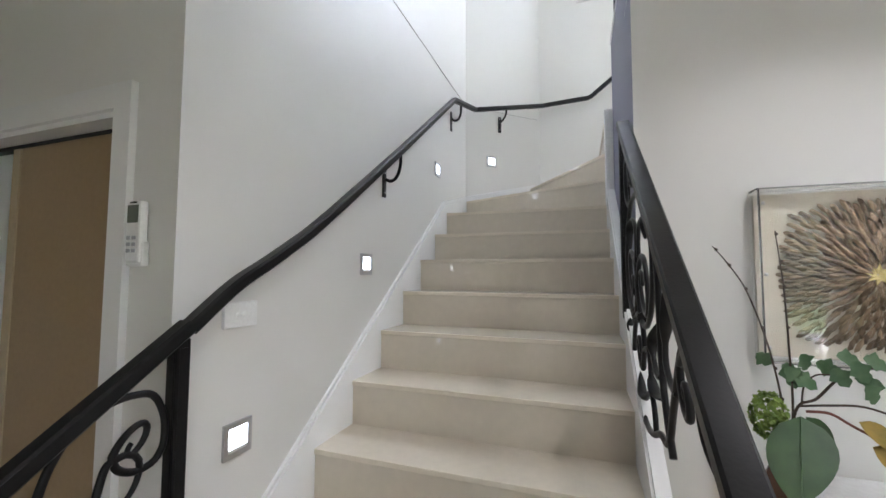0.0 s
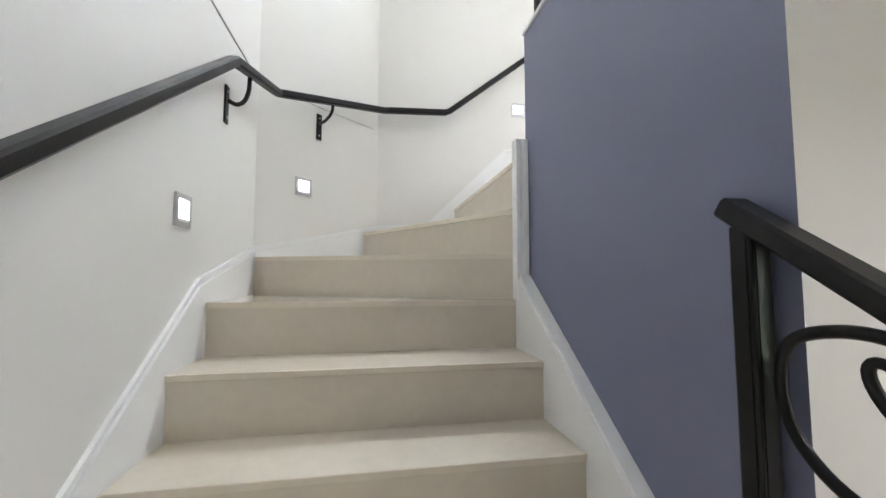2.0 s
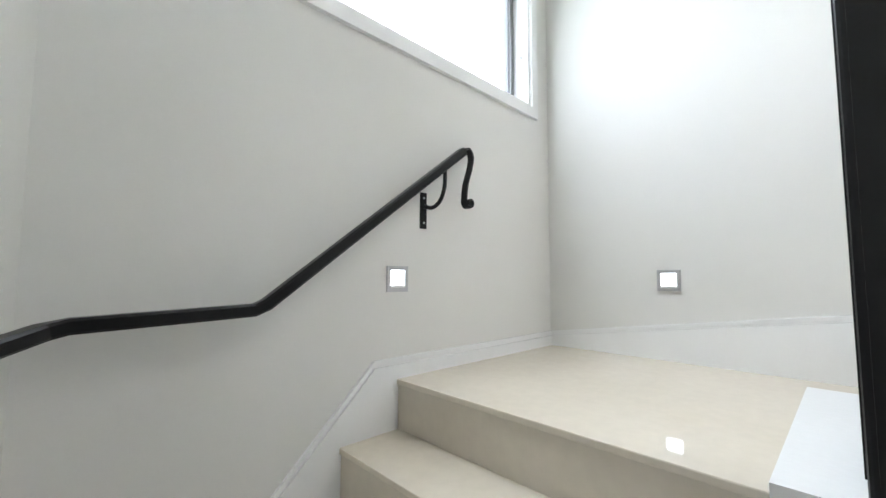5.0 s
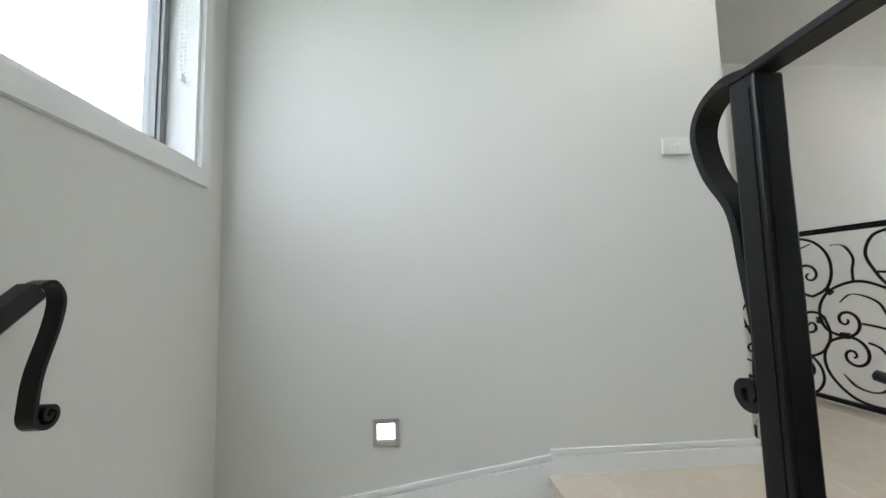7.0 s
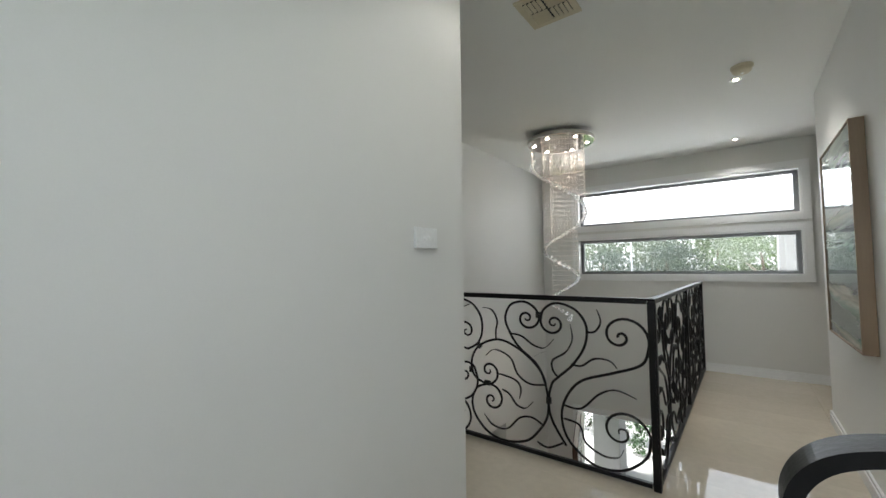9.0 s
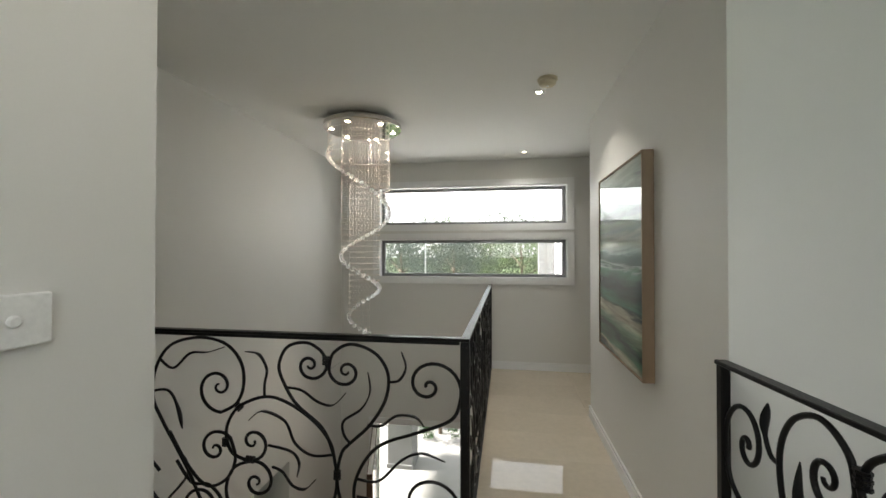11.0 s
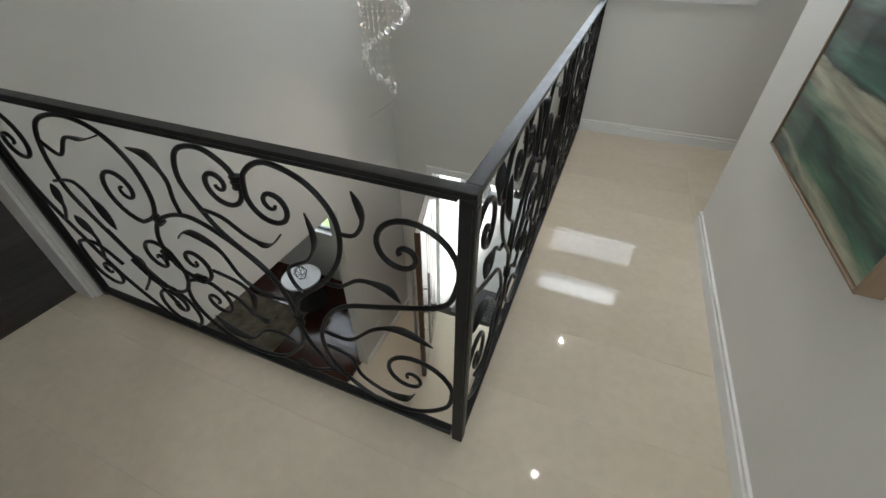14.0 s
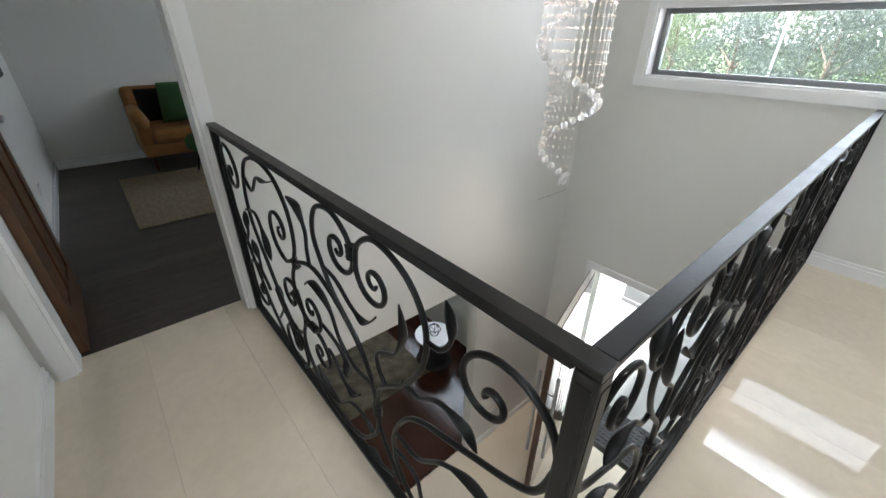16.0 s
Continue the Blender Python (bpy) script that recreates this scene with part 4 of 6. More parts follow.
shells = thing("shell_picture", "flower of grey-brown shells in a clear acrylic wall frame", "wall art", pose(1.838, 0.49, 1.522))
M_ACRYL = clear("clear_acrylic", (0.97, 0.98, 0.97), 0.01, 1.35)
M_LINEN = material("linen_backing", (0.66, 0.60, 0.50), 0.85, second=(0.60, 0.54, 0.44), scale=8, grain=240, bump=0.3)
part("backing", box(-0.312, 0.312, -0.012, -0.001, -0.285, 0.285, 0.002), M_LINEN, shells)
for a, b, c, d in ((-0.325, -0.318, -0.30, 0.30), (0.318, 0.325, -0.30, 0.30), (-0.318, 0.318, -0.30, -0.294), (-0.318, 0.318, 0.294, 0.30)):
    part("box_side", box(a, b, -0.075, -0.001, c, d), M_ACRYL, shells)
part("front_sheet", box(-0.325, 0.325, -0.080, -0.0755, -0.30, 0.30, 0.001), M_ACRYL, shells).visible_shadow = False
for x in (-0.312, 0.312):
    for z in (-0.245, 0.0, 0.245):
        part("pin", lathe([(0.006, 0), (0.006, 0.006), (0.002, 0.008)], 10, Matrix.Translation((x, -0.081, z)) @ pose(0, 0, 0, 90)), M_STEEL, shells)
M_SHELL = bpy.data.materials.new("shell")
M_SHELL.use_nodes = True
_n = M_SHELL.node_tree.nodes
_geo = _n.new("ShaderNodeNewGeometry")
_r = _n.new("ShaderNodeValToRGB")
_r.color_ramp.elements[0].color, _r.color_ramp.elements[1].color = (0.115, 0.076, 0.044, 1), (0.33, 0.235, 0.145, 1)
M_SHELL.node_tree.links.new(_geo.outputs["Random Per Island"], _r.inputs[0])
M_SHELL.node_tree.links.new(_r.outputs[0], _n["Principled BSDF"].inputs["Base Color"])
_n["Principled BSDF"].inputs["Roughness"].default_value = 0.5
bm = bmesh.new()
rng = random.Random(4)
for ring in range(13):
    rad = 0.035 + ring * 0.0165
    for k in range(int(14 + ring * 4.2)):
        a = 2 * math.pi * (k + 0.5 * (ring % 2) + rng.uniform(-0.2, 0.2)) / int(14 + ring * 4.2)
        squash = 1.0 / max(abs(math.cos(a)), abs(math.sin(a))) ** 0.55
        r = rad * squash * rng.uniform(0.97, 1.03)
        m = Matrix.Translation((math.cos(a) * r, -0.016 - 0.012 * rng.random() - 0.012 * (1 - ring / 13), math.sin(a) * r)) @ pose(0, 0, 0, 0, -math.degrees(a) + rng.uniform(-9, 9), 0) @ pose(0, 0, 0, 0, 0, rng.uniform(20, 38))
        ln, wd = 0.026 * rng.uniform(0.85, 1.2), 0.0082
        v = [bm.verts.new(m @ Vector(q)) for q in ((-ln, 0, 0), (-ln * 0.3, -0.003, wd), (ln * 0.6, -0.004, wd * 0.9), (ln, 0, 0), (ln * 0.6, -0.004, -wd * 0.9), (-ln * 0.3, -0.003, -wd), (0, -0.009, 0))]
        for i in range(6):
            bm.faces.new((v[i], v[(i + 1) % 6], v[6]))
part("shells", bm, M_SHELL, shells, "grey-brown shells set as petals")
bm = bmesh.new()
for k in range(8):
    m = Matrix.Translation((0, -0.045, 0)) @ pose(0, 0, 0, 0, 45 * k + 8, 0)
    v = [bm.verts.new(m @ Vector(q)) for q in ((0.002, 0, 0), (0.014, -0.006, 0.008), (0.034, -0.002, 0), (0.014, -0.006, -0.008))]
    bm.faces.new(v)
    bm.faces.new([bm.verts.new(q.co + Vector((0, 0.003, 0))) for q in v][::-1])
part("heart", bm, material("pale_yellow_shell", (0.72, 0.60, 0.25), 0.5), shells, "pale yellow star in the middle")

console = thing("console_table", "white console table against the wall", "console table", pose(1.95, 0.30, 0.0))
M_WHITE = material("white_lacquer", (0.80, 0.80, 0.79), 0.22, second=(0.77, 0.77, 0.76), scale=3)
part("tabletop", box(-0.45, 0.55, -0.17, 0.17, 0.825, 0.862, 0.004), M_WHITE, console)
for x in (-0.42, 0.52):
    for y in (-0.14, 0.14):
        part("leg", box(x - 0.02, x + 0.02, y - 0.02, y + 0.02, 0.0, 0.825, 0.003), M_WHITE, console)
part("apron", box(-0.40, 0.50, -0.15, -0.13, 0.75, 0.825), M_WHITE, console)

M_LEAF = material("dark_green_leaf", (0.035, 0.085, 0.030), 0.32, second=(0.06, 0.13, 0.045), scale=14, grain=60, amount=0.8, spec=0.6)
M_LEAF2 = material("ivy_leaf", (0.055, 0.125, 0.05), 0.45, second=(0.11, 0.19, 0.09), scale=20, grain=80, amount=0.8)
M_LIME = material("lime_green_petal", (0.24, 0.34, 0.06), 0.55, second=(0.14, 0.24, 0.05), scale=40, grain=90, amount=0.9)
M_OCHRE = material("ochre_bud", (0.42, 0.27, 0.05), 0.45, second=(0.16, 0.16, 0.04), scale=18, grain=60, amount=0.9)
M_TWIG = material("brown_twig", (0.055, 0.035, 0.022), 0.7, scale=30, grain=90, bump=0.4)


def leaf_blade(bm, m, length, width, fold=0.25, lobes=0.0, droop=0.15):
    """A leaf along local x, folded on its midrib, with an optional lobed edge."""
    n = 10
    mid, left, right = [], [], []
    for i in range(n + 1):
        s = i / n
        w = width * (math.sin(math.pi * s ** 0.75) ** 0.8) * (1 + lobes * math.cos(s * 5 * math.pi)) if 0 < i < n else 0.0005
        z = -droop * length * s * s
        mid.append(bm.verts.new(m @ Vector((s * length, 0, z))))
        left.append(bm.verts.new(m @ Vector((s * length, w, z + fold * w))))
        right.append(bm.verts.new(m @ Vector((s * length, -w, z + fold * w))))
    for i in range(n):
        bm.faces.new((mid[i], mid[i + 1], left[i + 1], left[i]))
        bm.faces.new((mid[i + 1], mid[i], right[i], right[i + 1]))


plant = thing("flower_arrangement", "silk arrangement of green leaves, hydrangea and bare twigs in a vase", "plant", pose(1.575, 0.20, 0.862))
part("vase", lathe([(0.04, 0.0), (0.05, 0.02), (0.055, 0.05), (0.04, 0.085), (0.034, 0.095), (0.03, 0.093), (0.025, 0.04)], 24, Matrix.Translation((-0.085, 0.04, 0))), material("brown_glazed_vase", (0.12, 0.06, 0.035), 0.25), plant, smooth=True)


def twig(points):
    pts = smooth_path(points, 6)
    bm = bmesh.new()
    add_tube(bm, pts, 0.0034, 6, lambda s: 1 - 0.55 * s)
    for i in range(4, len(pts) - 1, 5):
        bmesh.ops.create_icosphere(bm, subdivisions=1, radius=0.0055, matrix=Matrix.Translation(pts[i] + Vector((0.002, 0, 0))))
    return part("twig", bm, M_TWIG, plant, "bare brown twig")


twig([(-0.08, 0.03, 0.09), (-0.095, 0.01, 0.25), (-0.108, 0.0, 0.345), (-0.135, 0.0, 0.48), (-0.178, 0.0, 0.617), (-0.225, 0.0, 0.70), (-0.259, 0.0, 0.747)])
twig([(-0.078, 0.03, 0.09), (-0.076, 0.0, 0.275), (-0.078, 0.0, 0.45), (-0.083, 0.0, 0.608), (-0.09, 0.0, 0.70), (-0.098, 0.0, 0.79)])


def hanging(x, y, z, along, face):
    """A leaf's place: its stalk at x, y, z, its tip towards along, its upper side towards face."""
    a = Vector(along).normalized()
    n = Vector(face)
    n = (n - a * n.dot(a)).normalized()
    b = n.cross(a)
    return Matrix(((a.x, b.x, n.x, x), (a.y, b.y, n.y, y), (a.z, b.z, n.z, z), (0, 0, 0, 1)))


bm = bmesh.new()
leaf_blade(bm, hanging(-0.082, -0.055, 0.272, (-0.06, -0.05, -1), (0.1, -1, 0.25)), 0.245, 0.084, 0.10, 0.0, 0.05)
big_leaf = part("large_leaf", bm, M_LEAF, plant, "broad glossy dark green leaf", smooth=True)
part("midrib", tube([(-0.082, -0.057, 0.272), (-0.089, -0.064, 0.15), (-0.096, -0.078, 0.04)], 0.0014, 5), M_LEAF2, big_leaf)
bm = bmesh.new()
leaf_blade(bm, hanging(-0.055, -0.02, 0.262, (0.35, 0.1, -0.8), (0.3, -0.8, 0.5)), 0.20, 0.05, 0.2)
part("large_leaf", bm, M_LEAF, plant, "broad glossy dark green leaf", smooth=True)
bm = bmesh.new()
for k in range(190):
    d = Vector((rng.gauss(0, 1), rng.gauss(0, 1), rng.gauss(0, 1))).normalized()
    p = Vector((-0.138, -0.01, 0.252)) + Vector((d.x * 0.044, d.y * 0.04, d.z * 0.066)) * rng.uniform(0.82, 1.0)
    q = d.to_track_quat("Z", "Y").to_matrix().to_4x4()
    m = Matrix.Translation(p) @ q @ pose(0, 0, 0, rng.uniform(-25, 25), rng.uniform(-25, 25), rng.uniform(0, 90))
    for j in range(4):
        mm = m @ pose(0, 0, 0, 0, 0, 90 * j)
        v = [bm.verts.new(mm @ Vector(c)) for c in ((0, 0, 0), (0.006, -0.0055, 0.003), (0.0115, 0, 0.006), (0.006, 0.0055, 0.003))]
        bm.faces.new(v)
part("hydrangea", bm, M_LIME, plant, "lime green hydrangea head")
bm = bmesh.new()
add_tube(bm, smooth_path([(-0.08, 0.03, 0.09), (-0.07, 0.0, 0.27), (-0.02, 0.0, 0.31), (0.032, 0.0, 0.371), (0.086, 0.0, 0.401), (0.20, 0.02, 0.41), (0.40, 0.03, 0.38)], 6), 0.0036, 6)
add_tube(bm, smooth_path([(-0.06, 0.0, 0.285), (0.0, -0.01, 0.296), (0.08, -0.01, 0.30), (0.18, 0.0, 0.27), (0.34, 0.0, 0.24)], 6), 0.0032, 6)
add_tube(bm, smooth_path([(-0.055, 0.0, 0.29), (-0.048, 0.0, 0.34), (-0.02, 0.0, 0.375), (0.02, 0.0, 0.378)], 5), 0.0022, 6)
part("stem", bm, M_TWIG, plant)
part("stem", tube(smooth_path([(-0.05, -0.01, 0.274), (0.0, -0.015, 0.276), (0.045, -0.015, 0.25), (0.09, -0.015, 0.225)], 5), 0.004, 6), material("red_brown_stem", (0.16, 0.05, 0.03), 0.5, scale=20), plant)
for x, z, ax, az in ((-0.15, 0.425, 0.7, -0.6), (-0.10, 0.395, 0.8, -0.7), (-0.085, 0.405, 0.2, -1), (-0.075, 0.375, 0.8, -0.5), (-0.048, 0.43, 0.5, -1), (-0.015, 0.41, 0.8, -0.4), (0.015, 0.40, 0.6, -0.9), (0.035, 0.43, 0.9, -0.2),
                     (0.05, 0.425, 0.5, -0.8), (0.085, 0.43, 0.8, -0.3), (0.07, 0.372, 0.9, -0.2), (0.08, 0.36, 0.5, -0.9), (0.12, 0.40, 0.9, -0.3), (0.15, 0.37, 0.7, -0.7), (0.19, 0.43, 0.8, 0.2), (0.22, 0.38, 0.6, -0.8),
                     (0.26, 0.41, 0.9, -0.2), (0.30, 0.36, 0.5, -0.8)):
    bm = bmesh.new()
    leaf_blade(bm, hanging(x, rng.uniform(-0.03, 0.02), z, (ax, rng.uniform(-0.3, 0.3), az), (rng.uniform(-0.5, 0.5), -1, rng.uniform(0.1, 0.9))), rng.uniform(0.055, 0.075), rng.uniform(0.020, 0.027), 0.25, 0.25)
    part("ivy_leaf", bm, M_LEAF2, plant, smooth=True)
for x, z, ax, az, ln, wd in ((0.06, 0.262, 0.8, -0.62, 0.12, 0.026), (0.085, 0.20, 0.75, -0.6, 0.13, 0.036), (0.09, 0.215, 0.98, 0.2, 0.12, 0.028)):
    bm = bmesh.new()
    leaf_blade(bm, hanging(x, -0.02, z, (ax, -0.1, az), (0.2, -1, 0.4)), ln, wd, 0.45)
    part("magnolia_leaf", bm, M_OCHRE, plant, "ochre and green leaf", smooth=True)

# ---- entry: front door, mat, lounge beyond ----
casing("trim_front_door", on_front, FRONT_DOOR[0], FRONT_DOOR[1], 0.0, FRONT_DOOR[3], 0.07, 0.016, "white flat casing round the front door", sides="LRT")
door = thing("door_1", "tall front door with narrow vertical glass slots, standing open inwards", "door", pose(3.568, -3.485, 0.0, 0, 0, 106.2), kind="structure")
M_WALNUT_GLOSS = material("varnished_walnut", (0.13, 0.062, 0.032), 0.12, second=(0.085, 0.04, 0.02), scale=5, grain=40, stretch=(1, 1, 0.12), amount=0.8, spec=0.6, coat=0.6)
M_DOORW = material("white_door_paint", (0.78, 0.78, 0.77), 0.3, scale=3)
part("leaf", pierced(0.0, 1.09, 0.012, 2.27, -0.022, 0.022, [(0.22 + k * 0.13, 0.245 + k * 0.13, 0.25, 2.02) for k in range(5)], lambda u, v, w: (u, w, v)), [M_DOORW], door)
part("edge", box(1.091, 1.108, -0.024, 0.024, 0.012, 2.27, 0.003), M_WALNUT, door, "walnut veneered edge")
part("face", pierced(0.002, 1.09, 0.014, 2.268, -0.030, -0.0225, [(0.215 + k * 0.13, 0.25 + k * 0.13, 0.245, 2.025) for k in range(5)], lambda u, v, w: (u, w, v)), M_WALNUT, door, "walnut veneered face")
for k in range(5):
    part("pane", box(0.221 + k * 0.13, 0.244 + k * 0.13, -0.004, 0.004, 0.252, 2.018), material("smoked_glass", (0.03, 0.03, 0.035), 0.08) if k == 0 else bpy.data.materials["smoked_glass"], door)
part("face", pierced(0.002, 1.09, 0.014, 2.268, 0.0225, 0.030, [(0.215 + k * 0.13, 0.25 + k * 0.13, 0.245, 2.025) for k in range(5)], lambda u, v, w: (u, w, v)), M_WALNUT_GLOSS, door, "glossy walnut veneered face")
part("pull_handle", tube([(1.03, 0.085, 0.62), (1.03, 0.085, 1.72)], 0.016, 12), M_STEEL, door, "long steel pull handle", smooth=True)
for z in (0.85, 1.5):
    part("handle_stem", tube([(1.03, 0.083, z), (1.03, 0.029, z)], 0.009, 8), M_STEEL, door)
pull = part("pull_handle", tube([(1.03, -0.085, 0.62), (1.03, -0.085, 1.72)], 0.016, 12), M_STEEL, door, "long steel pull handle", smooth=True)
for z in (0.85, 1.5):
    part("handle_stem", tube([(1.03, -0.083, z), (1.03, -0.029, z)], 0.009, 8), M_STEEL, door)
mat = thing("door_mat", "black rubber door mat with a pierced lattice on the porch", "door mat", pose(2.92, -3.92, -0.038))
M_RUBBER = material("black_rubber", (0.025, 0.025, 0.026), 0.7, grain=120, bump=0.4)
bm = bmesh.new()
add_box(bm, -0.42, 0.42, -0.30, 0.30, 0.0, 0.008, 0.002)
for i in range(13):
    for j in range(9):
        bmesh.ops.create_cone(bm, cap_ends=True, segments=8, radius1=0.024, radius2=0.020, depth=0.010, matrix=Matrix.Translation((-0.36 + i * 0.06, -0.25 + j * 0.0625, 0.012)))
part("mat", bm, M_RUBBER, mat)
part("border", pierced(-0.44, 0.44, -0.32, 0.32, 0.0, 0.014, [(-0.41, 0.41, -0.29, 0.29)], lambda u, v, w: (u, v, w)), M_RUBBER, mat)
sock = thing("power_outlet", "white double power outlet low on the wall", "power outlet", pose(4.02, -2.66, 0.42, 0, 0, 90))
part("plate", box(-0.058, 0.058, 0, 0.009, -0.0365, 0.0365, 0.003), M_PLASTIC, sock)
for k in (-0.03, 0.03):
    part("rocker", box(k - 0.012, k + 0.012, 0.009, 0.012, -0.02, 0.012, 0.001), M_PLASTIC, sock)

M_JARRAH = material("dark_red_timber", (0.055, 0.017, 0.009), 0.16, second=(0.032, 0.010, 0.006), scale=3, grain=30, stretch=(0.25, 3, 3), amount=0.8, vary=0.14, spec=0.4)
M_RUG = material("grey_shaggy_rug", (0.20, 0.165, 0.11), 0.95, second=(0.075, 0.065, 0.045), scale=7, grain=70, bump=0.9, amount=0.9)
lounge = mesh_object("floor_lounge", box(4.10, 7.86, -3.51, 0.40, -0.2, -0.012), M_DARK)
tagged(lounge, "dark red polished timber floorboards", "floor", kind="structure")
rug = thing("rug", "grey-brown shaggy rug on dark timber boards", "rug", pose(6.02, -1.93, 0.0))
bm = bmesh.new()
bmesh.ops.create_grid(bm, x_segments=70, y_segments=60, size=0.5, matrix=Matrix.Diagonal((1.46, 1.64, 1, 1)))
for v in bm.verts:
    edge = min(0.73 - abs(v.co.x), 0.82 - abs(v.co.y))
    v.co.z = 0.004 + min(0.018, max(0, edge) * 0.4) + (0.010 * rng.random() if edge > 0.01 else 0)
part("carpet", bm, M_RUG, rug)
table = thing("side_table", "round table with white top and dark drum base", "side table", pose(5.46, -2.96, 0.0))
part("tabletop", lathe([(0.27, 0.46), (0.28, 0.465), (0.28, 0.485), (0.275, 0.49), (0.01, 0.49)], 40), M_WHITE, table)
part("base", lathe([(0.27, 0.0), (0.27, 0.02), (0.23, 0.05), (0.20, 0.40), (0.24, 0.46)], 32), M_RUBBER, table)
lantern = thing("wire_lantern", "black wire geometric candle holder on the side table", "candle holder", pose(5.45, -2.96, 0.49))
pts = [Vector((0, 0, 0.20))] + [Vector((0.10 * math.cos(2 * math.pi * k / 5), 0.10 * math.sin(2 * math.pi * k / 5), 0.11)) for k in range(5)] + \
      [Vector((0.06 * math.cos(2 * math.pi * (k + .5) / 5), 0.06 * math.sin(2 * math.pi * (k + .5) / 5), 0.004)) for k in range(5)]
for k in range(5):
    for a, b in ((0, 1 + k), (1 + k, 1 + (k + 1) % 5), (1 + k, 6 + k), (1 + (k + 1) % 5, 6 + k), (6 + k, 6 + (k + 1) % 5)):
        part("wire", tube([pts[a], pts[b]], 0.004, 5), M_IRON, lantern)

# ---- upper hall ----
M_PAINTING = bpy.data.materials.new("abstract_landscape_painting")
M_PAINTING.use_nodes = True
_nt = M_PAINTING.node_tree
_n, _l = _nt.nodes, _nt.links
_b = _n["Principled BSDF"]
_b.inputs["Roughness"].default_value, _b.inputs["Coat Weight"].default_value, _b.inputs["Coat Roughness"].default_value = 0.5, 1.0, 0.012
_tc = _n.new("ShaderNodeTexCoord")
_sep = _n.new("ShaderNodeSeparateXYZ")
_l.new(_tc.outputs["Object"], _sep.inputs[0])
_mp = _n.new("ShaderNodeMapping"); _mp.inputs["Scale"].default_value = (1, 0.6, 4.6)
_mp.inputs["Rotation"].default_value = (0.14, 0, 0)
_l.new(_tc.outputs["Object"], _mp.inputs[0])
_w = _n.new("ShaderNodeTexNoise"); _w.inputs["Scale"].default_value, _w.inputs["Detail"].default_value, _w.inputs["Distortion"].default_value = 2.1, 10, 1.4
_l.new(_mp.outputs[0], _w.inputs["Vector"])
# washes wander most in the lower half and lie more level towards the top
_amp = _n.new("ShaderNodeMapRange")
for _k, _v in (("From Min", 0.05), ("From Max", 0.36), ("To Min", 0.17), ("To Max", 0.11)):
    _amp.inputs[_k].default_value = _v
_l.new(_sep.outputs["Z"], _amp.inputs["Value"])
_half = _n.new("ShaderNodeMath"); _half.operation = "SUBTRACT"; _half.inputs[1].default_value = 0.5
_l.new(_w.outputs["Fac"], _half.inputs[0])
_m1 = _n.new("ShaderNodeMath"); _m1.operation = "MULTIPLY"
_l.new(_half.outputs[0], _m1.inputs[0]); _l.new(_amp.outputs[0], _m1.inputs[1])
_lean = _n.new("ShaderNodeMapRange")
for _k, _v in (("From Min", -0.35), ("From Max", 0.10), ("To Min", 0.045), ("To Max", 0.0)):
    _lean.inputs[_k].default_value = _v
_l.new(_sep.outputs["Z"], _lean.inputs["Value"])
_ly = _n.new("ShaderNodeMath"); _ly.operation = "MULTIPLY"
_l.new(_lean.outputs[0], _ly.inputs[0]); _l.new(_sep.outputs["Y"], _ly.inputs[1])
_m2 = _n.new("ShaderNodeMath"); _m2.operation = "MULTIPLY_ADD"; _m2.inputs[1].default_value = 0.85; _m2.inputs[2].default_value = 0.5
_l.new(_sep.outputs["Z"], _m2.inputs[0])
_m3 = _n.new("ShaderNodeMath"); _m3.operation = "ADD"
_l.new(_m1.outputs[0], _m3.inputs[0]); _l.new(_m2.outputs[0], _m3.inputs[1])
_m4 = _n.new("ShaderNodeMath"); _m4.operation = "ADD"
_l.new(_m3.outputs[0], _m4.inputs[0]); _l.new(_ly.outputs[0], _m4.inputs[1])
_cr = _n.new("ShaderNodeValToRGB")
_stops = ((0.024, (0.014, 0.050, 0.037)), (0.062, (0.414, 0.411, 0.302)), (0.09, (0.053, 0.162, 0.104)), (0.138, (0.005, 0.031, 0.022)), (0.157, (0.040, 0.125, 0.078)), (0.195, (0.248, 0.315, 0.229)),
          (0.233, (0.455, 0.437, 0.320)), (0.262, (0.398, 0.402, 0.302)), (0.276, (0.004, 0.025, 0.018)), (0.31, (0.045, 0.162, 0.118)), (0.367, (0.014, 0.059, 0.042)), (0.405, (0.004, 0.017, 0.014)),
          (0.471, (0.063, 0.162, 0.110)), (0.486, (0.398, 0.437, 0.421)), (0.50, (0.012, 0.032, 0.034)), (0.538, (0.023, 0.066, 0.059)), (0.557, (0.248, 0.332, 0.274)), (0.60, (0.298, 0.332, 0.229)),
          (0.662, (0.014, 0.069, 0.044)), (0.70, (0.076, 0.148, 0.071)), (0.73, (0.009, 0.039, 0.025)), (0.76, (0.098, 0.193, 0.110)), (0.976, (0.214, 0.253, 0.192)))
_e = _cr.color_ramp.elements
while len(_e) < len(_stops):
    _e.new(0.5)
for el, (p, c) in zip(_e, _stops):
    el.position, el.color = p, (*c, 1)
_l.new(_m4.outputs[0], _cr.inputs[0])
